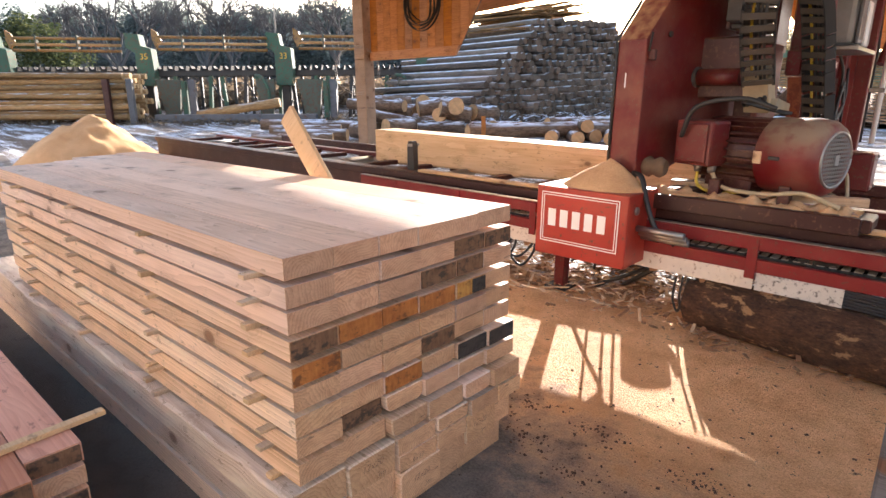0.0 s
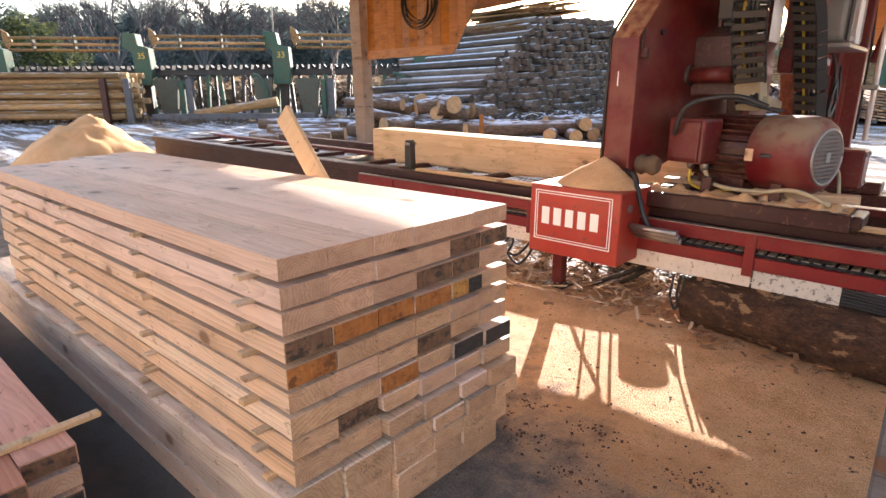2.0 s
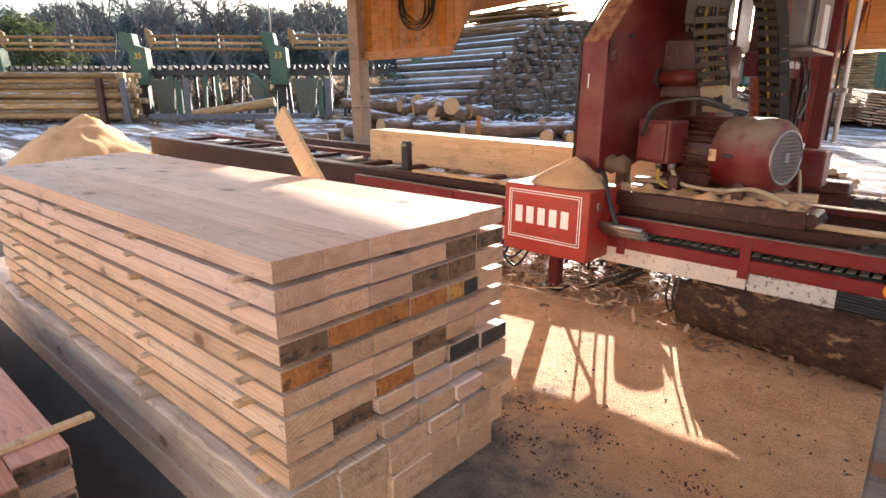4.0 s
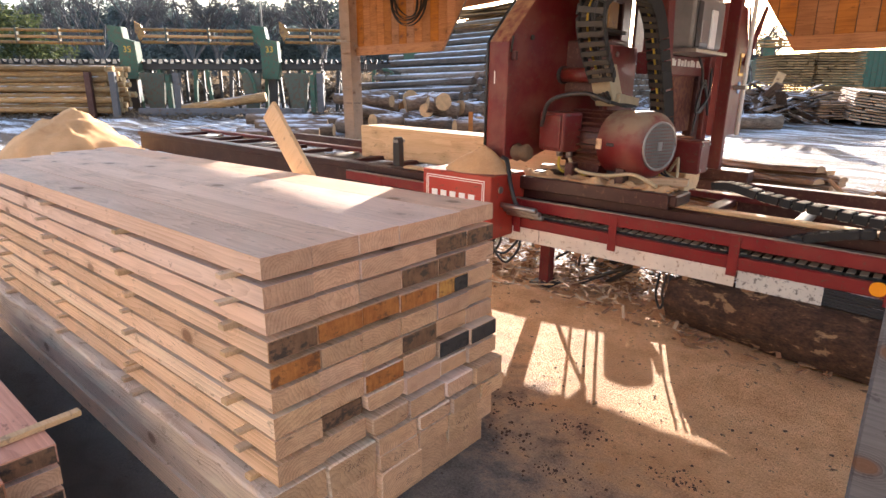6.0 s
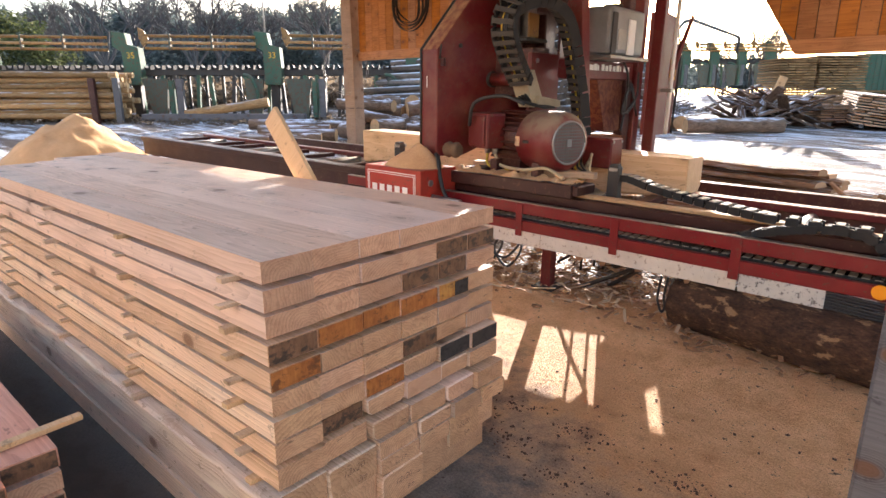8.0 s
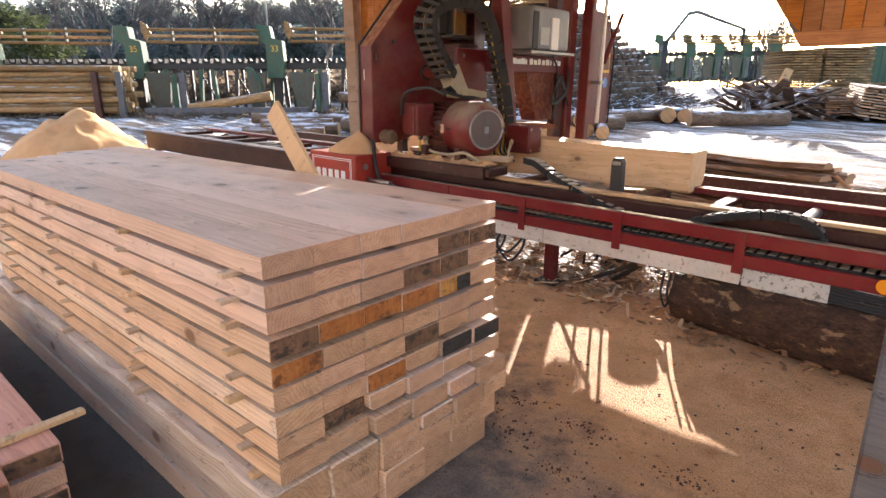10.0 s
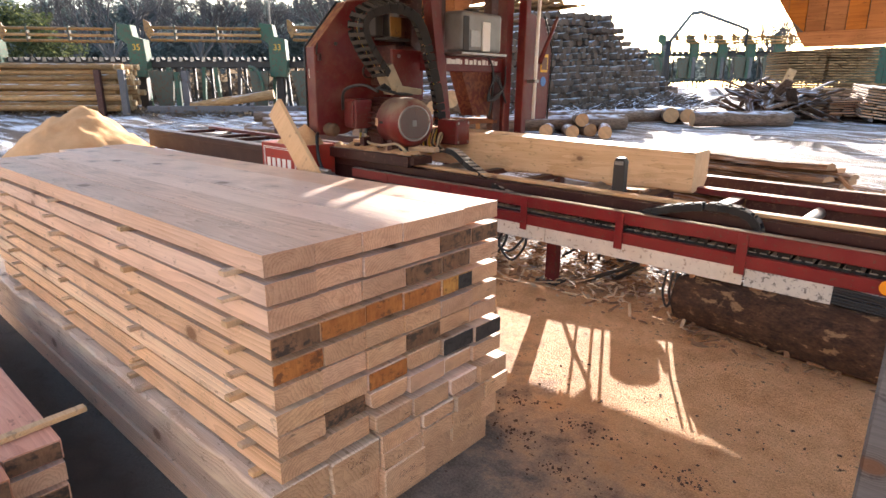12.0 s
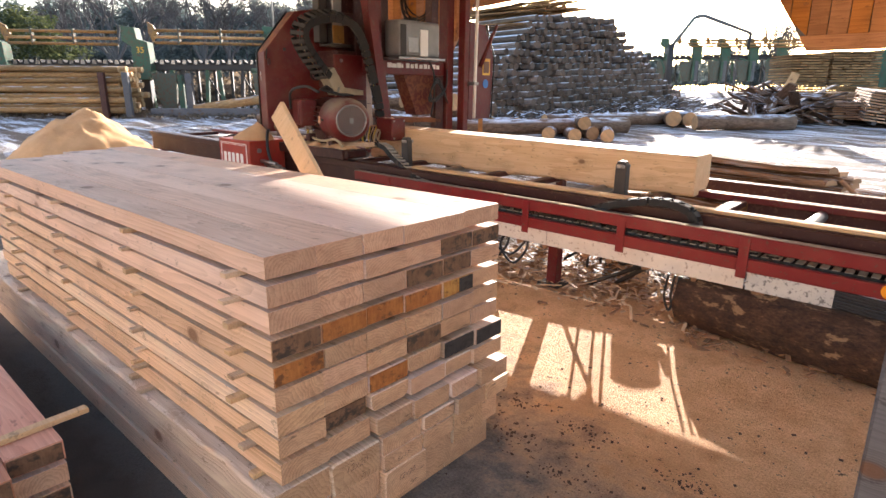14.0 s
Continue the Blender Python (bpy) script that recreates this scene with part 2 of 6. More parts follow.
M_DARKSTEEL = mat_plain("dark_steel", (0.038, 0.033, 0.029), 0.6, 0.1)
M_CHAIN = mat_plain("black_chain_plastic", (0.020, 0.019, 0.018), 0.85)
M_CHAINBAR = mat_plain("dusty_crossbar", (0.055, 0.048, 0.04), 0.85)
# crossbars paled as if sunlit, a bright copy of the dusty ones
M_CHAINLIT = mat_plain("sunlit_crossbar", (0.38, 0.33, 0.26), 0.55)
M_COWL = mat_paint("dusty_cowl_paint", (0.15, 0.008, 0.010), dust=0.75, wear=0.2, dustcol=(0.25, 0.185, 0.13), up=(0.0, 0.6))
M_RUBBER = mat_plain("black_hose_rubber", (0.02, 0.02, 0.02), 0.5)
M_CABLE_Y = mat_plain("yellow_cable", (0.6, 0.42, 0.04), 0.5)
M_CABLE_G = mat_plain("beige_cable", (0.45, 0.36, 0.22), 0.55)
M_TANK = mat_plain("milky_tank_plastic", (0.21, 0.21, 0.205), 0.35, 0, 0.45, 5)
M_BEIGE = mat_plain("beige_bracket", (0.36, 0.30, 0.20), 0.5)
M_LOGOWHITE = mat_plain("white_print", (0.82, 0.80, 0.76), 0.5, 0, 0.08)
M_ORANGEPLAST = mat_plain("orange_reflector", (0.9, 0.32, 0.01), 0.3, 0, 0.05)
M_STICKYEL = mat_plain("yellow_sticker", (0.75, 0.42, 0.03), 0.4, 0, 0.1)
M_STICKBLUE = mat_plain("blue_sticker", (0.03, 0.16, 0.5), 0.4, 0, 0.1)
M_INK = mat_plain("pencil_ink", (0.20, 0.12, 0.08), 0.8)
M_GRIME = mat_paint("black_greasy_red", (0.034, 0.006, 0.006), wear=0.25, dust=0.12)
M_GRILLE = mat_plain("grey_grille_wire", (0.14, 0.13, 0.12), 0.6, 0.2)
M_CHIP = mat_plain("brown_bark_chips", (0.26, 0.13, 0.06), 0.9, 0, 0.6, 6)
M_CRUMB = mat_plain("dark_bark_crumbs", (0.11, 0.055, 0.03), 0.95, 0, 0.5, 20)
M_HEAPSLAB = mat_snowtop("grey_heap_slabs", (0.05, 0.032, 0.024), (0.26, 0.165, 0.11), 0.12, 5, (0.4, 4, 4), 0.5)
M_WETSLAB = mat_snowtop("wet_brown_slabs", (0.07, 0.04, 0.025), (0.34, 0.20, 0.11), 0.12, 5, (0.4, 4, 4), 0.5)
M_FLITCH = mat_snowtop("bark_edged_slab", (0.10, 0.055, 0.035), (0.50, 0.31, 0.185), 0.06, 6, (0.35, 5, 5), 0.5, end=(0.55, 0.34, 0.19))
# dark end colour stands for the shaded, backlit face of the pile
M_LOGGREY = mat_snowtop("grey_bark_shaded_ends", (0.085, 0.066, 0.053), (0.29, 0.23, 0.185), 0.75, 4, (0.4, 3, 3), 0.5, end=(0.135, 0.095, 0.068))
M_LOGBARK = mat_snowtop("pine_log_bark", (0.08, 0.05, 0.032), (0.27, 0.18, 0.12), 0.4, 4, (0.6, 2, 2), 0.8, end=(0.58, 0.36, 0.18))
M_LOGYEL = mat_snowtop("peeled_log", (0.24, 0.12, 0.05), (0.56, 0.34, 0.15), 0.1, 4, (0.4, 3, 3), 0.3, end=(0.6, 0.4, 0.2))


def mat_flaky():
    """Wet bark in dark plates, flaked off to tan patches here and there."""
    n = Nodes("flaky_spruce_bark", 0.75, spec=0.3)
    v = n.coords("Object", (0.8, 1.5, 1.5))
    big, mid, fine = n.noise(v, 3.0, 6, 0.6), n.noise(v, 14.0, 7, 0.65), n.noise(v, 60.0, 5, 0.7)
    c = n.ramp(n.math("MULTIPLY_ADD", fine, 0.45, n.math("MULTIPLY", mid, 0.55)), (0.36, (0.022, 0.013, 0.009)), (0.5, (0.085, 0.042, 0.024)), (0.68, (0.20, 0.105, 0.055)))
    tan = n.ramp(n.math("MULTIPLY_ADD", mid, 0.55, n.math("MULTIPLY", big, 0.5)), (0.575, G(0)), (0.60, G(0.9)))
    c = n.mix(tan, c, n.mix(fine, (0.30, 0.165, 0.075), (0.52, 0.34, 0.18)))
    tc = n.t.nodes.new("ShaderNodeTexCoord")
    ax = n.math("ABSOLUTE", n.add("ShaderNodeSeparateXYZ", Vector=tc.outputs["Normal"]).outputs[0])
    c = n.mix(n.ramp(ax, (0.8, G(0)), (0.85, G(1))), c, n.mix(mid, (0.30, 0.11, 0.035), (0.55, 0.27, 0.11)))
    n.base(c)
    n.bump(n.math("ADD", n.math("MULTIPLY", fine, 0.5), n.math("ADD", mid, n.math("MULTIPLY", tan, -0.6))), 1.0, 0.03)
    return n.mat


M_BIGLOG = mat_flaky()
M_SLAB = mat_snowtop("slab_wood", (0.22, 0.12, 0.06), (0.55, 0.36, 0.22), 0.35, 5, (0.4, 4, 4), 0.4)
M_PALLET = mat_snowtop("stacked_yellow_boards", (0.13, 0.065, 0.028), (0.44, 0.26, 0.115), 0.06, 4, (0.5, 3, 3), 0.3)


def mat_sawdust():
    n = Nodes("sawdust", 0.95, spec=0.1)
    v = n.coords("Object")
    f = n.noise(v, 3.0, 5)
    g = n.noise(v, 110.0, 4, 0.7)
    n.base(n.ramp(n.math("MULTIPLY_ADD", g, 0.6, n.math("MULTIPLY", f, 0.5)), (0.3, (0.46, 0.235, 0.10)), (0.72, (0.82, 0.545, 0.30))))
    n.bump(g, 0.6, 0.01)
    return n.mat


M_DUST = mat_sawdust()
M_BOUNCE = mat_plain("pale_bounce_wall", (0.40, 0.32, 0.24), 0.8, 0, 0.12, 1.5)


# ---------------------------------------------------------------- building helpers
def bm_box(bm, x0, x1, y0, y1, z0, z1, m=None):
    vs = [bm.verts.new((x, y, z)) for z in (z0, z1) for y in (y0, y1) for x in (x0, x1)]
    for f in ((0, 2, 3, 1), (4, 5, 7, 6), (0, 1, 5, 4), (2, 6, 7, 3), (0, 4, 6, 2), (1, 3, 7, 5)):
        bm.faces.new([vs[i] for i in f])
    if m is not None:
        bmesh.ops.transform(bm, matrix=m, verts=vs)
    return vs


def box(x0, x1, y0, y1, z0, z1, bevel=0.004, seg=1):
    bm = bmesh.new()
    bm_box(bm, x0, x1, y0, y1, z0, z1)
    if bevel:
        bmesh.ops.bevel(bm, geom=bm.edges[:], offset=bevel, segments=seg, affect="EDGES", profile=0.6)
    return bm


def bm_tube(bm, pts, radius, seg=8, cap=True, squash=1.0):
    """A tube along points; radius a number or one a point."""
    pts = [Vector(p) for p in pts]
    rads = radius if isinstance(radius, (list, tuple)) else [radius] * len(pts)
    rings, up = [], None
    for i, p in enumerate(pts):
        d = (pts[min(i + 1, len(pts) - 1)] - pts[max(i - 1, 0)]).normalized()
        if up is None:
            up = Vector((0, 0, 1)) if abs(d.z) < 0.9 else Vector((0, 1, 0))
        side = d.cross(up).normalized()
        up = side.cross(d).normalized()
        rings.append([bm.verts.new(p + rads[i] * (math.cos(a) * side + squash * math.sin(a) * up)) for a in [2 * math.pi * k / seg for k in range(seg)]])
    for a, b in zip(rings, rings[1:]):
        for k in range(seg):
            f = bm.faces.new((a[k], a[(k + 1) % seg], b[(k + 1) % seg], b[k]))
            f.smooth = True
    if cap:
        bm.faces.new(rings[0][::-1])
        bm.faces.new(rings[-1])
    return rings


def tube(pts, radius, seg=8, **k):
    bm = bmesh.new()
    bm_tube(bm, pts, radius, seg, **k)
    return bm


def prism(poly, axis, a, b, bevel=0.0):
    """A polygon in the plane across an axis ('x': y,z pairs; 'y': x,z pairs; 'z': x,y pairs), drawn out from a to b."""
    bm = bmesh.new()
    place = {"x": lambda p, t: (t, p[0], p[1]), "y": lambda p, t: (p[0], t, p[1]), "z": lambda p, t: (p[0], p[1], t)}[axis]
    lo, hi = [bm.verts.new(place(p, a)) for p in poly], [bm.verts.new(place(p, b)) for p in poly]
    bm.faces.new(lo)
    bm.faces.new(hi[::-1])
    for i in range(len(poly)):
        j = (i + 1) % len(poly)
        bm.faces.new((lo[j], lo[i], hi[i], hi[j]))
    bmesh.ops.recalc_face_normals(bm, faces=bm.faces)
    if bevel:
        bmesh.ops.bevel(bm, geom=bm.edges[:], offset=bevel, segments=2, affect="EDGES", profile=0.6)
    return bm


def arc(p0, p1, p2, n=12):
    """A smooth bend from p0 to p2 that leans to p1."""
    p0, p1, p2 = Vector(p0), Vector(p1), Vector(p2)
    return [(1 - t) ** 2 * p0 + 2 * t * (1 - t) * p1 + t * t * p2 for t in [i / n for i in range(n + 1)]]


def spline(pts, n=8):
    """Points on a smooth curve through the given ones."""
    P = [Vector(p) for p in pts]
    P = [2 * P[0] - P[1]] + P + [2 * P[-1] - P[-2]]
    out = []
    for a, b, c, d in zip(P, P[1:], P[2:], P[3:]):
        for i in range(n):
            t = i / n
            out.append(0.5 * (2 * b + (c - a) * t + (2 * a - 5 * b + 4 * c - d) * t * t + (3 * b - a - 3 * c + d) * t ** 3))
    return out + [P[-2]]


def mesh_of(name, bm, material):
    me = bpy.data.meshes.new(name)
    bm.to_mesh(me)
    bm.free()
    me.materials.append(material)
    return me


def part(name, bm, material, parent, label=""):
    ob = new(name, mesh_of(name, bm, material))
    ob.parent = parent
    return tagged(ob, label)


def solid(name, bm, material, label, category, kind="", group=""):
    return tagged(new(name, mesh_of(name, bm, material)), label, category, group, kind)


def thing(name, label, category, m=None, group="", kind=""):
    ob = new(name)
    if m is not None:
        ob.matrix_basis = m
    return tagged(ob, label, category, group, kind)


EYE = Vector((1.445, -0.847, 0))
FWD, RIGHT = Vector((-0.664, 0.748, 0)), Vector((0.748, 0.664, 0))


def yard(u, r, z=0.0):
    """A place in the yard: r metres out from the shed's corner, u times r to the side."""
    p = EYE + r * (FWD + u * RIGHT)
    return Vector((p.x, p.y, ground_z(p.x, p.y) + z))


def ground_z(x, y):
    d = Vector((x, y, 0)) - EYE
    r = max(d.dot(FWD), 0.75 * d.length)
    return 0.05 * min(30.0, max(0.0, r - 6.0))


YARD_TURN = math.degrees(math.atan2(RIGHT.y, RIGHT.x))


def in_yard(u, r, z=0.0, turn=0.0):
    """The pose of a thing that stands at yard(u, r), its x to the side and its y away, turned by some degrees."""
    p = yard(u, r, z)
    return pose(p.x, p.y, p.z, 0, 0, YARD_TURN + turn)


# ---------------------------------------------------------------- ground
def mat_ground():
    """Shed floor of concrete under sawdust, then a yard of trodden snow, mud and bark."""
    n = Nodes("yard_and_shed_floor", 0.82, spec=0.3)
    v = n.coords("Object")
    sep = n.add("ShaderNodeSeparateXYZ", Vector=v)
    x, y = sep.outputs[0], sep.outputs[1]
    big, mid, fine = n.noise(v, 0.8, 5), n.noise(v, 5.0, 6, 0.62), n.noise(v, 90.0, 4, 0.7)
    crumbs = n.noise(v, 28.0, 5, 0.7)
    conc = n.ramp(n.math("MULTIPLY_ADD", fine, 0.4, n.math("MULTIPLY", mid, 0.6)), (0.34, (0.085, 0.07, 0.06)), (0.62, (0.36, 0.30, 0.245)))
    dust = n.ramp(n.math("MULTIPLY_ADD", fine, 0.5, n.math("MULTIPLY", mid, 0.5)), (0.34, (0.56, 0.25, 0.095)), (0.58, (0.95, 0.57, 0.285)))
    # sawdust lies towards the saw bed
    edge = n.math("ADD", n.math("ADD", y, n.math("MULTIPLY", x, 0.6)), n.math("MULTIPLY_ADD", mid, 1.6, n.math("MULTIPLY", big, 0.8)))
    f = n.ramp(n.math("MULTIPLY", edge, 0.25), (0.55, G(0)), (0.76, G(1)))
    c = n.mix(f, conc, dust)
    rust = n.ramp(n.math("MULTIPLY_ADD", big, 0.6, n.math("MULTIPLY", mid, 0.4)), (0.5, G(0)), (0.62, G(0.7)))
    c = n.mix(n.math("MULTIPLY", rust, f), c, (0.42, 0.17, 0.05))
    bits = n.ramp(n.math("MULTIPLY_ADD", crumbs, 0.7, n.math("MULTIPLY", mid, 0.35)), (0.62, G(0)), (0.66, G(0.9)))
    c = n.mix(bits, c, (0.07, 0.035, 0.02))
    # dark brown floor on the near side of the boards
    near_dark = n.ramp(n.math("MULTIPLY_ADD", mid, 0.2, n.math("MULTIPLY_ADD", y, -0.5, 0.4)), (0.45, G(0)), (0.6, G(1)))
    near_dark = n.math("MULTIPLY", near_dark, n.ramp(n.math("MULTIPLY_ADD", y, 0.1, 0.5), (0.30, G(0)), (0.38, G(1))))
    c = n.mix(near_dark, c, n.mix(mid, (0.035, 0.026, 0.02), (0.11, 0.08, 0.06)))
    # open yard
    streak = n.noise(n.coords("Object", (0.25, 1.1, 1)), 1.6, 7, 0.65)
    mud = n.ramp(n.math("MULTIPLY_ADD", fine, 0.4, n.math("MULTIPLY", mid, 0.6)), (0.3, (0.075, 0.055, 0.045)), (0.7, (0.28, 0.205, 0.15)))
    rut = n.noise(n.coords("Object", (0.5, 3.2, 1)), 1.1, 6, 0.7)
    snow = n.ramp(n.math("MULTIPLY_ADD", rut, 0.35, n.math("MULTIPLY_ADD", streak, 0.35, n.math("MULTIPLY", crumbs, 0.3))), (0.492, G(0)), (0.55, G(1)))
    yardc = n.mix(snow, mud, (0.86, 0.87, 0.90))
    out = n.ramp(n.math("MULTIPLY", n.math("ADD", y, n.math("MULTIPLY_ADD", mid, 1.4, n.math("MULTIPLY", x, -0.12))), 0.1), (0.40, G(0)), (0.47, G(1)))
    c = n.mix(out, c, yardc)
    n.base(c)
    n.bump(n.math("ADD", n.math("MULTIPLY", fine, 0.7), n.math("ADD", mid, n.math("ADD", n.math("MULTIPLY", crumbs, 0.7), n.math("MULTIPLY", bits, 0.5)))), 0.95, 0.035)
    return n.mat


def build_ground():
    bm = bmesh.new()
    xs = [-400, -200, -120, -80, -60] + [-45 + 1.0 * i for i in range(30)] + [-15 + 0.35 * i for i in range(63)] + [8, 10, 14, 20, 30, 50, 90, 200, 400]
    ys = [-60, -20, -8, -4] + [-2.5 + 0.3 * i for i in range(50)] + [13 + 1.0 * i for i in range(40)] + [60, 80, 120, 200, 400, 700]
    rows = []
    for y in ys:
        row = []
        for x in xs:
            z = ground_z(x, y)
            if y > 2.75:
                k = min(1.0, (y - 2.75) / 1.2)
                z += k * (0.05 * noise.noise((x * 1.3, y * 1.3, 0)) + 0.03 * noise.noise((x * 4, y * 4, 2)))
            if 2.0 < y < 3.6 and x > -1.5:
                z += 0.05 * math.exp(-((y - 2.75 + 0.12 * math.sin(x * 1.7)) / 0.18) ** 2)
            row.append(bm.verts.new((x, y, z)))
        rows.append(row)
    for a, b in zip(rows, rows[1:]):
        for i in range(len(xs) - 1):
            bm.faces.new((a[i], a[i + 1], b[i + 1], b[i])).smooth = True
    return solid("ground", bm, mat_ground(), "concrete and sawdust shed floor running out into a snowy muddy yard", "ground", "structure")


build_ground()


# ---------------------------------------------------------------- the shed: roof, gable boards, posts
PY = 7.0


def gable(name, xs, bottom, label):
    """Upright boards across the shed front: xs(z) gives the panel's two ends at a height."""
    g = thing(name, label, "wall", kind="structure")
    z0, z1 = bottom + 0.16, 3.9
    w, x = 0.19, xs(z1)[0]
    while x < xs(z1)[1] - 0.02:
        xb = min(x + w - 0.009, xs(z1)[1])
        poly = []
        # the slanting end cuts the boards off
        lo = [max(z0, cut(xx, xs, z0, z1)) for xx in (x, xb)]
        if min(lo) < z1 - 0.02:
            poly = [(x, lo[0]), (xb, lo[1]), (xb, z1), (x, z1)]
            part("board", prism(poly, "y", PY + 0.004 * random.random(), PY + 0.028), M_PANEL, g)
        x += w
    e0, e1 = xs(z0), xs(z1)
    part("backing", prism([(e0[0], z0), (e0[1], z0), (e1[1], z1), (e1[0], z1)], "y", PY + 0.034, PY + 0.05), M_OLDPOST, g)
    a, b = xs(bottom)
    a2, b2 = xs(bottom + 0.16)
    part("trim_board", prism([(a, bottom), (b, bottom - 0.0), (b2, bottom + 0.16), (a2, bottom + 0.16)], "y", PY - 0.035, PY + 0.03, 0.004), M_PANEL, g)
    return g


def cut(x, xs, z0, z1):
    """The height at which a panel with slanting ends begins at x."""
    lo, hi = z0, z1
    for _ in range(24):
        m = (lo + hi) / 2
        a, b = xs(m)
        if a <= x <= b:
            hi = m
        else:
            lo = m
    return hi


gable("wall_gable", lambda z: (-7.60, -5.42 + 0.62 * (z - 2.24)), 2.24, "upright larch boards with a trim board over the shed opening")
gable("wall_gable", lambda z: (-0.13 - 0.62 * (z - 2.03), 3.9), 2.03, "orange larch boards with a trim board over the shed opening")
# unseen board, slanted so its shadow edges the sun patch on the stack
solid("trim_fascia", prism([(-7.2, 2.985), (4.2, 3.57), (4.2, 3.82), (-7.2, 3.82)], "y", 8.0, 8.05, 0.004), M_PANEL, "unseen slanting board added at the eave to cut off the sun", "wall", "structure")

for x in (-7.72,):
    p = thing("wooden_post", "weathered square timber post carrying the shed roof", "post")
    part("post", prism([(-0.15, -0.3), (0.15, -0.3), (0.08, 3.6), (-0.20, 3.6)], "y", -0.12, 0.12, 0.008), M_POST, p)
    p.matrix_basis = pose(x, PY - 0.05, 0.3)
    part("wire_band", tube([(0.15 * math.cos(a), 0.15 * math.sin(a) * 1.05, 1.05) for a in [i * math.pi / 8 for i in range(17)]], 0.006, 5), M_DARKSTEEL, p)
    part("wire_band", tube([(0.15 * math.cos(a) - 0.05, 0.15 * math.sin(a) * 1.05, 1.98) for a in [i * math.pi / 8 for i in range(17)]], 0.02, 5), M_POST, p)

# unseen wall added behind the shed; its sunlit face bounces warm fill inside
solid("bounce_wall", box(-22, 16, -9.3, -9.0, -0.2, 5.0, 0.01), M_BOUNCE, "unseen pale wall added behind the shed to bounce sunlight in", "wall", "structure")
post = thing("timber_post", "dark grey old timber post beside the floor", "post")
part("post", box(1.37, 1.55, 1.12, 1.30, -0.02, 3.45, 0.01), M_OLDPOST, post)
# unseen roof; its edges and pale underside are set to light what is below
roof = solid("ceiling", prism([(0.5, 3.375), (8.0, 3.70), (8.0, 3.78), (0.5, 3.455)], "x", -9.0, 3.4), M_ROOFBOARD, "unseen boarded shed roof, its extent and pale underside set for the light", "roof", "structure")


def coil(name, centre, radius, n, material, label, tilt):
    """Saw bands hung up in a coil."""
    c = thing(name, label, "saw blade")
    for k in range(n):
        r = radius * (1 - 0.07 * k)
        dx, dz = 0.06 * random.uniform(-1, 1), 0.03 * random.uniform(-1, 1)
        pts = [(r * math.cos(a) * 0.95 + dx, 0.015 * k * math.sin(a * 2 + k), r * math.sin(a) + dz) for a in [i * math.pi / 20 for i in range(41)]]
        bm = bmesh.new()
        for p, q in zip(pts, pts[1:]):
            vs = [bm.verts.new((a[0], a[1] + s, a[2])) for a in (p, q) for s in (-0.02, 0.02)]
            f = bm.faces.new((vs[0], vs[1], vs[3], vs[2]))
        bmesh.ops.remove_doubles(bm, verts=bm.verts, dist=1e-5)
        bmesh.ops.solidify(bm, geom=bm.faces[:], thickness=0.007)
        part("band", bm, material, c)
    c.matrix_basis = pose(*centre, 0, 0, tilt)
    return c


coil("saw_band_coil", (-6.2, PY - 0.06, 3.16), 0.46, 6, M_DARKSTEEL, "coil of dark used saw bands hanging on the boards", 0)
coil("saw_band_coil", (-7.75, PY - 0.24, 2.05), 0.46, 2, M_STEEL, "coil of shiny saw bands hanging on the post", 50)


# ---------------------------------------------------------------- the stack of boards
def board_bm(l, w, h, wany=0.0, under=False):
    """A sawn board; wany rounds its upper near edge, or both lower edges, as the log's own skin does."""
    bm = bmesh.new()
    bm_box(bm, -l, 0, 0, w, 0, h)
    if wany:
        e = [e for e in bm.edges if abs(e.verts[0].co.x - e.verts[1].co.x) > 0.1 and ((e.verts[0].co.z < h * 0.5) if under else (e.verts[0].co.z > h * 0.5 and e.verts[0].co.y < w * 0.5))]
        bmesh.ops.bevel(bm, geom=e, offset=wany, segments=4, affect="EDGES", profile=0.5)
    b = random.uniform(0.003, 0.006)
    bmesh.ops.bevel(bm, geom=[e for e in bm.edges if len(e.link_faces) == 2 and e.calc_face_angle(0) > 1.0], offset=b, segments=1, affect="EDGES")
    cuts = [e for e in bm.edges if abs(e.verts[0].co.x - e.verts[1].co.x) > 1.0]
    bmesh.ops.subdivide_edges(bm, edges=cuts, cuts=26 if wany > 0.013 and h > 0.1 else 7, use_grid_fill=True)
    s, t = random.uniform(-0.004, 0.004), random.uniform(-0.003, 0.003)
    for v in bm.verts:
        k = v.co.x / l
        v.co.y += s * math.sin(k * 4) + 0.0015 * noise.noise((v.co.x * 3, v.co.y * 9, s * 900))
        v.co.z += t * math.sin(k * 3.3)
        if wany > 0.013 and not under and h > 0.1 and v.co.y < w * 0.3 and v.co.z > h * 0.25:
            v.co.y += 0.030 * noise.noise((v.co.x * 2.6, 0.0, s * 900)) * min(1.0, v.co.z / h) + 0.012 * noise.noise((v.co.x * 9, v.co.z * 20, 3))
            v.co.z -= 0.022 * max(0.0, noise.noise((v.co.x * 3.1, 7.0, s * 900)))
    return bm


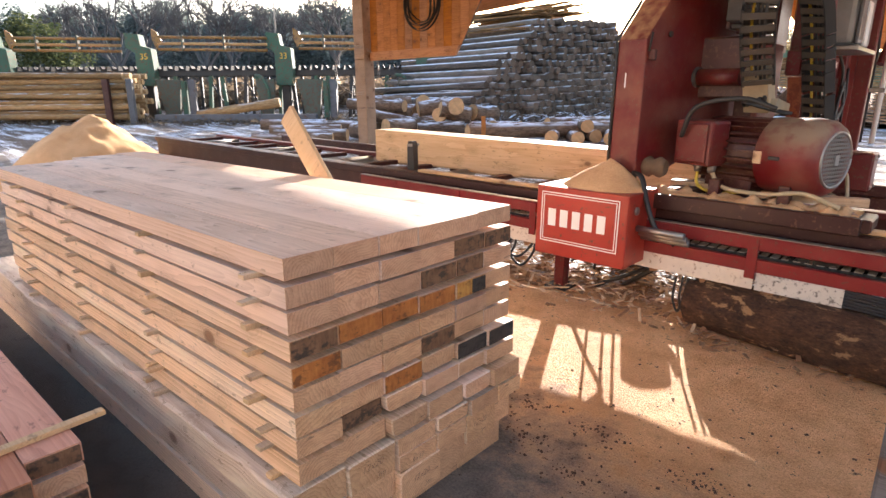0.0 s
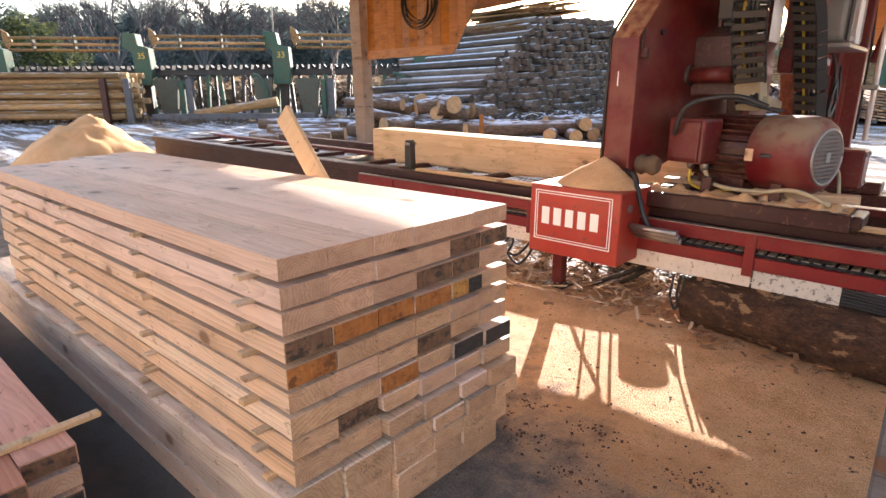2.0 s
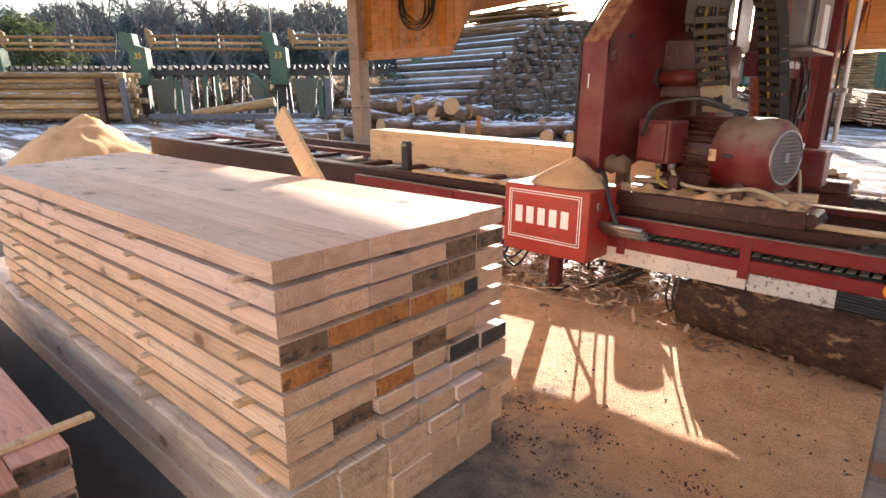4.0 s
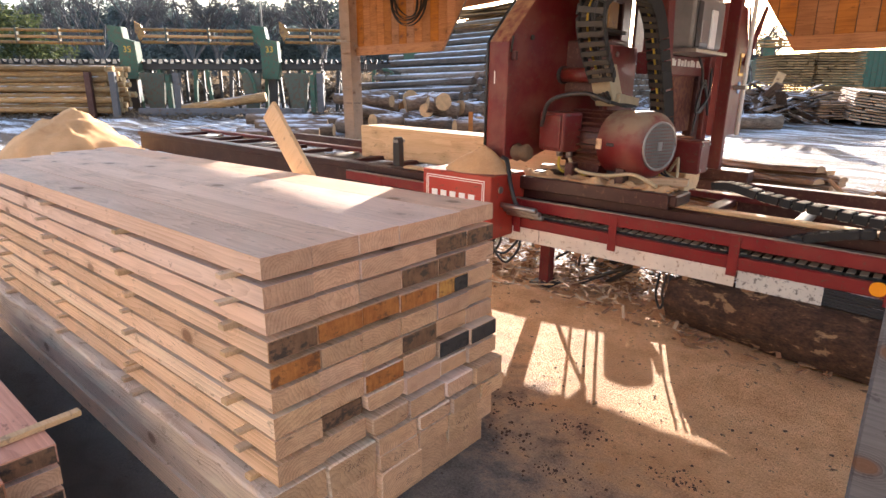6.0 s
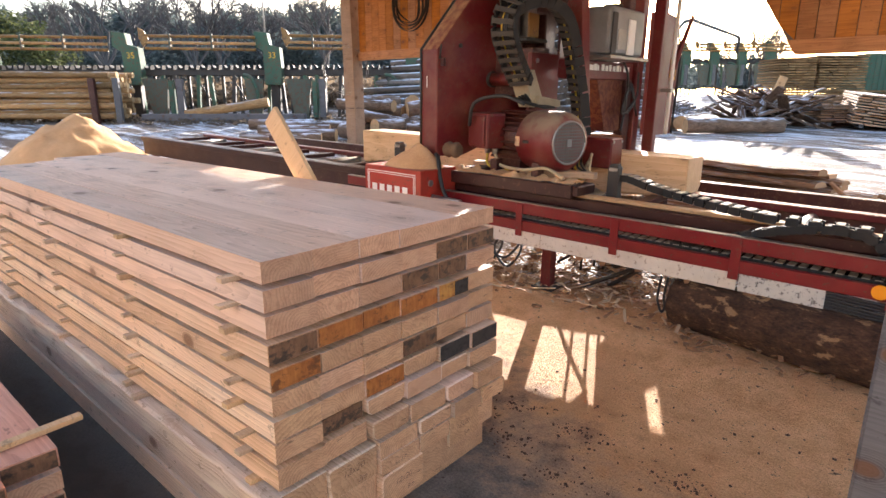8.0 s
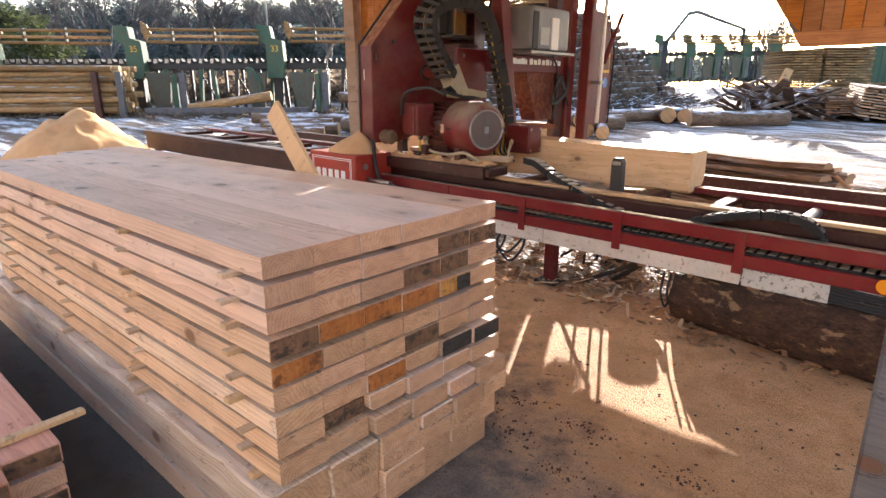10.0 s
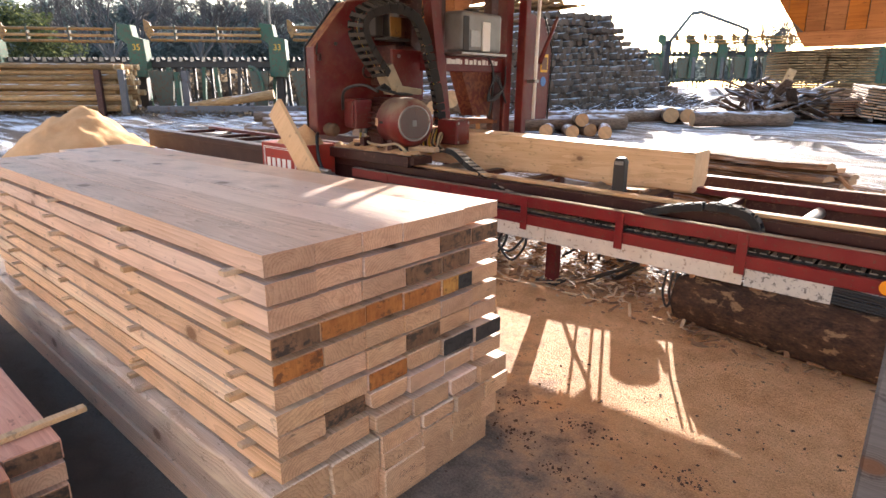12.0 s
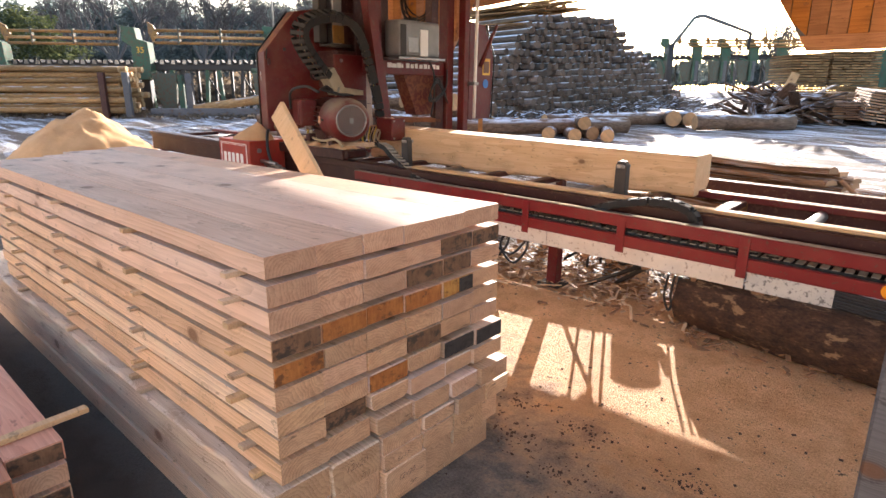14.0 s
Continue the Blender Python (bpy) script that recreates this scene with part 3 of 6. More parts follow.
def build_stack():
    st = thing("lumber_stack", "tall stack of freshly sawn pale larch boards with stickers between layers", "lumber stack")
    even = [0.0, 0.185, 0.374, 0.567, 0.765, 0.95, 1.135]
    # top, thickness, dark ends by column
    layers = [
        (1.129, 0.068, {}), (1.042, 0.068, {4: M_BROWN, 5: M_BROWN}), (0.960, 0.070, {3: M_BROWN, 4: M_BROWN}),
        (0.867, 0.068, {0: M_BROWN, 1: M_ORANGE, 2: M_ORANGE, 3: M_ORANGE, 4: M_AMBER}), (0.780, 0.068, {0: M_ORANGE}),
        (0.698, 0.068, {3: M_BROWN}), (0.610, 0.070, {2: M_ORANGE, 4: M_BLACK, 5: M_BLACK}), (0.527, 0.068, {1: M_BROWN}),
        (0.442, 0.076, {}),
    ]
    shift = {6: (0.0, 0.0, 0.004, 0.004, 0.012, 0.02), 7: (-0.004, -0.022, 0.006, 0.01, 0.02, 0.026), 8: (0.0, -0.012, 0.02, 0.028, 0.045, 0.055)}

    def lay(c, a, b, top, h, x, material, wany=0.0, under=False, end=None, long_=0.0):
        bm = board_bm(random.uniform(3.25, 3.4) + long_, b - a - 0.004, h, wany, under)
        ob = part("board", bm, material, st)
        ob.location = (x, a + 0.002, top - h + random.uniform(-0.002, 0.002))
        if end:
            part("dark_end", box(0.0, 0.004, 0.003, b - a - 0.007, 0.003, h - 0.003, 0), end, ob, "weathered dark board end")
            if end is M_AMBER:
                part("charred_corner", box(0.0042, 0.0062, (b - a) * 0.5, b - a - 0.007, 0.004, h - 0.004, 0), M_BLACK, ob, "blackened half of a board end")
        return ob

    for k, (top, h, ends) in enumerate(layers):
        ys = [0, 0.182, 0.372, 0.556, 0.900, 1.128] if k == 0 else [0.0] + [y + random.uniform(-0.008, 0.008) for y in even[1:-1]] + [1.135]
        for c, (a, b) in enumerate(zip(ys, ys[1:])):
            x = shift.get(k, (0,) * 6)[c] + random.uniform(-0.009, 0.009) * (c > 0)
            wany = random.uniform(0.012, 0.03) if k in (6, 7) and c in (2, 3, 4) and random.random() < 0.5 else 0.0
            under = (k, c) in ((7, 2), (8, 2), (6, 3), (8, 4))
            if k == 6 and c == 0:
                m = M_BOARD_DIRTY
            elif k < 3:
                m = M_BOARD
            else:
                m = M_BOARD_YEL if (k * 5 + c * 3) % 4 or c == 0 else M_BOARD
            lay(c, a, b, top, h, x, m, 0.03 if under else wany, under, ends.get(c), 0.45 * b)
        # stickers lie on the layer below
        below = layers[k + 1][0] if k < 8 else 0.345
        gap = top - h - below
        spots = [-0.17, -1.02, -1.95, -2.9] + ([-1.12] if k in (7, 8) else [])
        for x in spots:
            ob = part("sticker", box(-0.017, 0.017, -0.045, 1.1, 0, max(0.012, gap - 0.001), 0.002), M_STICK, st)
            ob.location = (x + random.uniform(-0.04, 0.04), random.uniform(-0.014, 0.016), below + 0.0005)
    # squared timbers and thinner boards at the foot of the stack: a, b, top, thickness, set forward
    foot = ((-0.05, 0.19, 0.345, 0.117, 0.0), (0.19, 0.412, 0.345, 0.128, 0.014), (0.415, 0.62, 0.345, 0.072, 0.02), (0.623, 0.815, 0.345, 0.066, 0.03),
            (0.818, 1.0, 0.345, 0.07, 0.045), (1.003, 1.16, 0.345, 0.072, 0.05), (0.415, 0.62, 0.272, 0.070, 0.026), (0.623, 0.80, 0.277, 0.070, 0.03),
            (0.803, 1.0, 0.273, 0.134, 0.03), (1.003, 1.13, 0.272, 0.134, 0.012), (0.415, 0.64, 0.2, 0.134, 0.03), (0.643, 0.80, 0.205, 0.134, 0.02),
            (-0.034, 0.19, 0.222, 0.110, 0.0), (0.193, 0.412, 0.215, 0.11, 0.0), (-0.046, 0.2, 0.108, 0.108, -0.02), (0.203, 0.41, 0.104, 0.104, -0.02),
            (0.413, 0.8, 0.065, 0.065, -0.02), (0.803, 1.1, 0.138, 0.138, -0.02))
    for i, (a, b, top, h, x) in enumerate(foot):
        lay(i, a, b, top, h, x, M_BOARD_DIRTY if i in (0, 1, 5, 8) else M_BOARD_YEL, 0.014 if i == 0 else (0.02 if i in (1, 3, 10) else 0.0), i == 3, None, 0.85)
    return st


build_stack()


def handwriting(text, y, z, size, x):
    cu = bpy.data.curves.new("pencil_mark", "FONT")
    cu.body, cu.size, cu.extrude, cu.shear, cu.offset = text, size * 0.8, 0.0006, 0.25, -0.0012
    cu.materials.append(M_INK)
    ob = new("pencil_mark", cu)
    ob.matrix_basis = pose(x, y, z, 90, 0, 90)
    return tagged(ob, "pencilled dimensions on a sawn board end", "writing")


for text, y, z, s, x in (("12x20", 0.235, 0.295, 0.05, 0.026), ("3m", 0.30, 0.245, 0.045, 0.026), ("6x17", 0.47, 0.228, 0.04, 0.038), ("12x20", 0.47, 0.145, 0.045, 0.042), ("3m", 0.53, 0.095, 0.04, 0.042),
                         ("12x20", 0.83, 0.215, 0.045, 0.042), ("3m", 0.88, 0.165, 0.04, 0.042)):
    handwriting(text, y, z, s, x)


def build_small_stack():
    st = thing("board_pile", "low pile of pinkish sawn boards beside the tall stack", "lumber stack")
    for k, z in enumerate((0.45, 0.362, 0.272, 0.182, 0.092)):
        for c in range(4):
            x = -0.66 + 0.12 * c + (0.0 if k == 0 else random.uniform(-0.02, 0.03))
            ob = part("board", board_bm(2.6, 0.165, 0.068 if k else 0.07), M_RED_BOARD if k == 0 else M_BOARD, st)
            ob.location = (x, -0.415 - 0.17 * (c + 1), z - (0.07 if k == 0 else 0.068))
            if k in (0, 2) and c < 3:
                part("dark_end", box(0.0, 0.004, 0.004, 0.16, 0.004, 0.064, 0), M_BROWN, ob, "weathered dark board end")
        if k:
            for x in (-0.8, -1.6):
                ob = part("sticker", box(-0.015, 0.015, -0.72, 0.0, 0, 0.0195, 0.002), M_STICK, st)
                ob.location = (x, -0.40, z + 0.0005)
    return st


build_small_stack()
s = solid("sticker_lath", box(-0.018, 0.018, -0.95, 0.0, 0, 0.02, 0.002), M_STICK, "loose pale sticker lath lying across the low pile", "lath")
s.matrix_basis = pose(-0.80, -0.30, 0.452, 0, 0, 4)

lean = solid("leaning_plank", box(-0.075, 0.075, -0.014, 0.014, 0, 1.92, 0.003), M_STICK, "short sawn plank end leaning upright behind the stack", "plank")
lean.matrix_basis = pose(-0.50, 1.20, 0.03, 0, -41, 0)


# ---------------------------------------------------------------- the saw bed
SLOPE = 1.03      # degrees by which the bed rises to the far end
TILT = pose(0, 0, 0, 0, SLOPE, 0)


def build_bed():
    bed = thing("saw_bed", "long red steel sawmill bed with rails, chain tray and cross members", "sawmill", TILT)
    X0, X1 = -8.8, 4.2
    # chain tray in front
    part("tray_top_rail", box(X0 + 5.5, X1, 3.03, 3.075, 0.645, 0.732, 0.006), M_REDRAIL, bed)
    # thin steel strip stands for the highlight on the top rail
    part("rail_highlight", box(X0 + 5.5, X1, 3.034, 3.09, 0.733, 0.739, 0.001), M_STEEL, bed, "bright strip standing for the highlight along the rail top")
    part("tray_lower_rail", box(X0 + 5.5, X1, 3.03, 3.07, 0.503, 0.588, 0.006), M_REDRAIL, bed)
    part("tray_floor", box(X0 + 5.5, X1, 3.07, 3.22, 0.525, 0.535, 0), M_BLACKSTEEL, bed)
    part("tray_back", box(X0 + 5.5, X1, 3.19, 3.199, 0.535, 0.70, 0), M_BLACKSTEEL, bed)
    x = -2.79
    while x < X1:
        part("tray_post", box(x - 0.031, x + 0.031, 3.020, 3.029, 0.462, 0.725, 0.002), M_REDRAIL, bed)
        x += 0.82
    for a, b, mm in ((-2.3, -0.95, M_WHITE), (-0.95, 0.515, M_WHITE), (0.522, 1.0, M_SPOTPLATE)):
        part("splash_plate", box(a + 0.003, b - 0.003, 3.04, 3.046, 0.388, 0.503, 0.001), mm, bed, "dirty white splash plate")
    for i in range(9):
        x, w = -1.9 + 0.31 * i + random.uniform(-0.1, 0.1), random.uniform(0.02, 0.06)
        part("hanging_bark", prism([(x - w, 0.392), (x + w, 0.392), (x + w * 0.5, 0.385 - random.uniform(0.01, 0.03)), (x - w * 0.7, 0.385 - random.uniform(0.02, 0.05))], "y", 3.047, 3.055), M_CHIP, bed, "scrap of bark caught on the splash plate")
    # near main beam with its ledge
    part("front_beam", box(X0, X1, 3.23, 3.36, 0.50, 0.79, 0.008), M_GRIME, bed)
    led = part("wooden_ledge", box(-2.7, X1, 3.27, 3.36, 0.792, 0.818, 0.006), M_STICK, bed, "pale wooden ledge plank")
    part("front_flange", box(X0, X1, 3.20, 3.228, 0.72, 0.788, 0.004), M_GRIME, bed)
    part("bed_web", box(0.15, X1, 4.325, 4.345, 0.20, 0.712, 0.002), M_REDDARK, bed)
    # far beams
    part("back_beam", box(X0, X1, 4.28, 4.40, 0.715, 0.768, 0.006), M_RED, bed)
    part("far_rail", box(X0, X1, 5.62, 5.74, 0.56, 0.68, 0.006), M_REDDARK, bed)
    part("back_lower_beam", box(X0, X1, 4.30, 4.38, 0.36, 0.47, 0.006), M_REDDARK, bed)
    # cross members, some of them rollers
    x, k = -8.6, 0
    while x < X1:
        if k % 3 == 1:
            part("roller", tube([(x, 3.37, 0.69), (x, 4.27, 0.69)], 0.045, 12), M_STEEL, bed)
        else:
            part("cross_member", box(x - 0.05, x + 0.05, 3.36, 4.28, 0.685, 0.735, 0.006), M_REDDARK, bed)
        x += 0.58
        k += 1
    for x in (-8.5, -6.4, -4.3, -2.4, -1.0, 0.9, 2.6):
        part("leg", box(x - 0.045, x + 0.045, 3.235, 3.325, -0.05 + 0.0 * x, 0.5, 0.004), M_RED, bed)
        part("leg", box(x - 0.045, x + 0.045, 4.295, 4.385, -0.05, 0.36, 0.004), M_RED, bed)
        part("leg", box(x - 0.05, x + 0.05, 5.63, 5.73, -0.05, 0.56, 0.004), M_REDDARK, bed)
        part("foot_plate", box(x - 0.1, x + 0.1, 3.18, 3.38, -0.01, 0.012, 0.002), M_DARKSTEEL, bed)
    # bracing and hydraulics under the bed
    part("brace", tube([(-0.75, 3.40, 0.02), (-0.35, 3.5, 0.24)], 0.018, 8), M_DARKSTEEL, bed)
    part("brace", tube([(-0.55, 3.5, 0.05), (-0.2, 3.5, 0.32)], 0.018, 8), M_DARKSTEEL, bed)
    # back braces follow shadows on the floor; the added jack widens them
    part("back_brace", tube([(-1.35, 4.34, 0.02), (-0.95, 4.34, 0.36)], 0.03, 8), M_DARKSTEEL, bed)
    part("back_brace", tube([(-0.62, 4.34, 0.02), (-0.90, 4.34, 0.36)], 0.03, 8), M_DARKSTEEL, bed)
    part("back_jack", box(-0.98, -0.84, 4.29, 4.39, -0.05, 0.36, 0.004), M_REDDARK, bed)
    for i in range(4):
        x = 0.02 + 0.045 * i
        part("hanging_hose", tube(spline([(x, 3.1, 0.36), (x - 0.01, 3.09, 0.20), (x + 0.03, 3.09, 0.10 + 0.01 * i), (x + 0.06, 3.09, 0.2), (x + 0.08, 3.1, 0.36)]), 0.009, 6), M_RUBBER, bed)
    for i in range(4):
        x, low, out = -1.66 + 0.085 * i + random.uniform(-0.03, 0.03), random.uniform(0.06, 0.24), random.uniform(0.10, 0.26)
        part("hanging_hose", tube(spline([(x, 3.15, 0.44), (x - 0.06, 3.10, 0.30), (x + 0.02, 3.08, low + 0.03), (x + out * 0.6, 3.09, low), (x + out + 0.03, 3.10, low + 0.14), (x + out, 3.15, 0.44)]), 0.011, 7), M_RUBBER, bed)
    for i in range(6):
        z = 0.40 + 0.019 * i
        part("supply_cable", tube(spline([(0.96, 3.056, z), (1.3, 3.05 - 0.006 * (i % 3), z - 0.012), (1.9, 3.05, z - 0.03 + 0.004 * i), (2.6, 3.05, z - 0.03), (3.4, 3.06, z)]), 0.0105, 7), M_RUBBER, bed)
    for p in (((-0.80, 3.47, 0.14), (-0.78, 3.47, 0.5)), ((-0.60, 3.47, 0.19), (-0.60, 3.47, 0.5)), ((-1.03, 3.49, 0.16), (-0.66, 3.49, 0.44)), ((-0.68, 3.47, 0.2), (-0.67, 3.47, 0.5))):
        part("hanger_rod", tube(p, 0.011, 7), M_DARKSTEEL, bed)
    part("swivel_arm", tube([(-1.35, 3.95, 0.19), (-0.66, 3.95, 0.122)], 0.024, 8), M_BLACKSTEEL, bed)
    part("arm_knuckle", tube([(-0.69, 3.91, 0.124), (-0.69, 3.99, 0.124)], 0.046, 12), M_BLACKSTEEL, bed)
    part("arm_knuckle", tube([(-1.33, 3.91, 0.19), (-1.33, 3.99, 0.19)], 0.038, 12), M_BLACKSTEEL, bed)
    part("reflector", tube([(1.246, 3.016, 0.557), (1.246, 3.029, 0.557)], 0.042, 20), M_ORANGEPLAST, bed, "round orange reflector")
    return bed


def clamp(x, z):
    c = thing("log_clamp", "worn black steel upright log clamp on the saw bed", "clamp", pose(x, 3.46, z))
    part("upright", prism([(-0.05, -0.06), (0.05, -0.06), (0.045, 0.26), (0.03, 0.295), (-0.03, 0.295), (-0.045, 0.26)], "y", -0.035, 0.035, 0.008), M_DARKSTEEL, c)
    part("jaw", box(-0.035, 0.035, -0.045, 0.07, 0.24, 0.27, 0.006), M_STEEL, c)
    part("pin", tube([(0, -0.055, 0.255), (0, 0.05, 0.255)], 0.014, 10), M_STEEL, c)
    return c


def build_beam():
    """The squared log on the bed, its lower edges still round with bark."""
    bm = bmesh.new()
    n = 28
    rings = []
    for i in range(n + 1):
        t = i / n
        x = -4.31 + 4.085 * t
        wave = 0.022 * math.sin(t * 17) + 0.012 * noise.noise((t * 12, 0, 0))
        low = 0.742 + 0.035 * (1 - t) - wave * (0.6 if 0.05 < t < 0.95 else 0)
        top = 1.072 + 0.095 * (1 - t)
        y0, y1 = 4.15, 4.52
        ch = 0.035 + 0.02 * noise.noise((t * 9, 5, 0))
        sec = [(y0, low + ch * 0.3), (y0, top), (y1, top), (y1, low + 0.08), (y1 - 0.08, low), (y0 + ch, low - 0.015)]
        rings.append([bm.verts.new((x, y, z)) for y, z in sec])
    for a, b in zip(rings, rings[1:]):
        for k in range(6):
            bm.faces.new((a[k], a[(k + 1) % 6], b[(k + 1) % 6], b[k]))
    bm.faces.new(rings[0][::-1])
    bm.faces.new(rings[-1])
    bmesh.ops.recalc_face_normals(bm, faces=bm.faces)
    be = [e for e in bm.edges if e.calc_face_angle(0) > 1.0]
    bmesh.ops.bevel(bm, geom=be, offset=0.008, segments=2, affect="EDGES")
    return solid("squared_log", bm, M_BEAM, "freshly squared yellow log clamped on the saw bed", "timber beam")


build_bed()
build_beam()
clamp(-0.545, 0.775)
clamp(-2.94, 0.83)


# ---------------------------------------------------------------- the saw head, which travels along the bed
def chain_links(name, pts, w, h, parent, cables=True, side=Vector((0, 1, 0)), bars=None):
    """An energy chain: side plates and cross bars along a line, with cables inside."""
    P = spline(pts, 10)
    dist, last, spots = 0.0, P[0], []
    step = 0.062
    acc = step
    for p, q in zip(P, P[1:]):
        seg = (q - p).length
        acc += seg
        if acc >= step:
            spots.append(((p + q) / 2, (q - p).normalized()))
            acc = 0.0
    bmp, bmb = bmesh.new(), bmesh.new()
    for p, d in spots:
        side = (side - side.dot(d) * d).normalized()
        up = side.cross(d).normalized()
        m = Matrix.Translation(p) @ Matrix((d, side, up)).transposed().to_4x4()
        for s in (-1, 1):
            bm_box(bmp, -0.036, 0.036, s * w / 2 - 0.008, s * w / 2 + 0.008, -h / 2, h / 2, m)
        for s in (-1, 1):
            bm_box(bmb, -0.02, 0.02, -w / 2, w / 2, s * h / 2 - 0.005, s * h / 2 + 0.005, m)
    ob = tagged(part(name, bmp, M_CHAIN, parent), kind="stuff")
    tagged(part("crossbar_row", bmb, bars or M_CHAINBAR, ob), kind="stuff")
    if cables:
        for o, mm in ((-0.3, M_CABLE_Y), (-0.1, M_RUBBER), (0.1, M_RUBBER), (0.3, M_RUBBER)):
            part("cable", tube([p + side * (o * w) for p in P], 0.009, 6), mm, ob)
    return ob


def about(p, degrees):
    """A turn about an upright axis through p."""
    return Matrix.Translation(p) @ Matrix.Rotation(radians(degrees), 4, "Z") @ Matrix.Translation([-c for c in p])


def build_head():
    hd = thing("band_saw", "dusty red band saw head carriage with a large electric motor", "sawmill")
    # near wheel cover
    prof = [(3.10, 1.02), (3.10, 1.94), (3.50, 2.42), (4.05, 2.50), (4.40, 2.2), (4.42, 1.25), (4.2, 1.08), (3.6, 1.08), (3.42, 1.02)]
    cov = part("wheel_cover", prism(prof, "x", -0.58, -0.35, 0.012), M_COVER, hd, "red sheet metal band wheel cover")
    cov.matrix_basis = about((-0.46, 3.1, 0), -12)
    part("seal_strip", tube([(-0.585, 3.095, 1.03), (-0.585, 3.095, 1.945), (-0.585, 3.50, 2.43)], 0.012, 6), M_RUBBER, cov)
    part("latch", box(-0.352, -0.30, 3.13, 3.16, 1.80, 1.87, 0.006), M_REDDARK, cov)
    part("latch_lever", tube([(-0.34, 3.12, 1.86), (-0.33, 3.13, 1.98)], 0.008, 6), M_DARKSTEEL, cov)
    part("hinge", tube([(-0.345, 3.35, 1.98), (-0.335, 3.35, 1.98)], 0.02, 10), M_DARKSTEEL, cov)
    part("scuff", box(-0.50, -0.492, 3.096, 3.0995, 1.62, 1.72, 0), M_LOGOWHITE, cov)
    # front box with the maker's plate
    bx = part("front_box", box(-0.92, -0.21, 2.72, 3.19, 0.43, 0.935, 0.008), M_REDBOX, hd, "bright red steel box with a white framed logo")
    def frame_line(d, t):
        x0, x1, z0, z1 = -0.875 + d, -0.27 - d, 0.53 + d, 0.895 - d
        for a in ((x0, x1, z1 - t, z1), (x0, x1, z0, z0 + t), (x0, x0 + t, z0, z1), (x1 - t, x1, z0, z1)):
            part("logo_line", box(a[0], a[1], 2.7165, 2.7195, a[2], a[3], 0), M_LOGOWHITE, bx)
    frame_line(0.0, 0.007)
    frame_line(0.018, 0.005)
    # maker's logo as plain white shapes
    for i in range(5):
        x = -0.815 + 0.097 * i
        part("logo_bar", box(x, x + 0.062, 2.7165, 2.7195, 0.65, 0.775, 0.0005), M_LOGOWHITE, bx)
    part("side_bolt", tube([(-0.21, 2.84, 0.82), (-0.195, 2.84, 0.82)], 0.028, 14), M_STEEL, bx)
    for i in range(3):
        part("grease_cylinder", tube([(-0.2, 2.86 + 0.045 * i, 0.70 - 0.035 * i), (0.12, 2.86 + 0.05 * i, 0.695 - 0.035 * i)], 0.022, 10), M_STEEL, bx)
    # sawdust heaped on the box
    bm = bmesh.new()
    N, Rr = 28, 10
    ctr = bm.verts.new((-0.52, 3.03, 1.135))
    prev = None
    for r in range(1, Rr + 1):
        ring = []
        for a in range(N):
            th = 2 * math.pi * a / N
            rad = r / Rr
            x, y = -0.52 + 0.31 * rad * math.cos(th), 2.96 + 0.22 * rad * math.sin(th) + 0.07 * (1 - rad)
            z = 0.932 + 0.205 * (1 - rad) ** 0.85 * (1 + 0.12 * noise.noise((x * 6, y * 6, 0))) + 0.010 * noise.noise((x * 25, y * 25, 1)) * (1 - rad)
            ring.append(bm.verts.new((x, y, z)))
        for a in range(N):
            b = (a + 1) % N
            f = bm.faces.new((ctr, ring[a], ring[b])) if prev is None else bm.faces.new((prev[a], ring[a], ring[b], prev[b]))
            f.smooth = True
        prev = ring
    part("sawdust_heap", bm, M_DUST, hd, "heap of fresh sawdust")
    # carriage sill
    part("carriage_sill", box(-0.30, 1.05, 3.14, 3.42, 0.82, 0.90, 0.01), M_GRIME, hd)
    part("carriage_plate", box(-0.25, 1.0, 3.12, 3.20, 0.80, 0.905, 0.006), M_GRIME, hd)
    for x in (-0.1, 0.95):
        part("carriage_wheel", tube([(x, 3.24, 0.86), (x, 3.31, 0.86)], 0.05, 16), M_STEEL, hd)
    bm = bmesh.new()
    nx, ny = 60, 9
    grid = []
    for i in range(nx + 1):
        row = []
        for j in range(ny + 1):
            x, y = -0.26 + 1.24 * i / nx, 3.15 + 0.26 * j / ny
            e = math.sin(math.pi * j / ny) ** 0.6
            z = 0.895 + e * (0.008 + 0.075 * max(0.0, noise.noise((x * 9, y * 9, 7)) + 0.2) + 0.035 * noise.noise((x * 24, y * 24, 1)) + 0.015 * noise.noise((x * 60, y * 60, 4)))
            row.append(bm.verts.new((x, y + 0.015 * noise.noise((x * 9, j, 3)), z)))
        grid.append(row)
    for a, b in zip(grid, grid[1:]):
        for j in range(ny):
            bm.faces.new((a[j], b[j], b[j + 1], a[j + 1])).smooth = True
    part("sawdust_ridge", bm, M_DUST, hd, "loose sawdust caught on the carriage")
    for x, y, l, w, h, turn in ((0.05, 3.55, 0.30, 0.05, 0.05, 4), (0.42, 3.60, 0.36, 0.06, 0.04, -6), (0.72, 3.52, 0.26, 0.045, 0.05, 10), (0.30, 3.47, 0.22, 0.04, 0.03, -14)):
        ob = part("offcut", box(-l, l, -w, w, 0, h, 0.003), M_STICK, hd, "sawdust-covered wooden offcut")
        ob.matrix_basis = pose(x, y, 0.905, 0, random.uniform(-3, 3), turn)
    for x in (0.12, 0.55):
        part("motor_support", box(x - 0.035, x + 0.035, 3.30, 3.40, 0.895, 1.02, 0.006), M_REDDARK, hd)
    # motor, its axis along the bed
    my, mz, R = 3.26, 1.195, 0.215
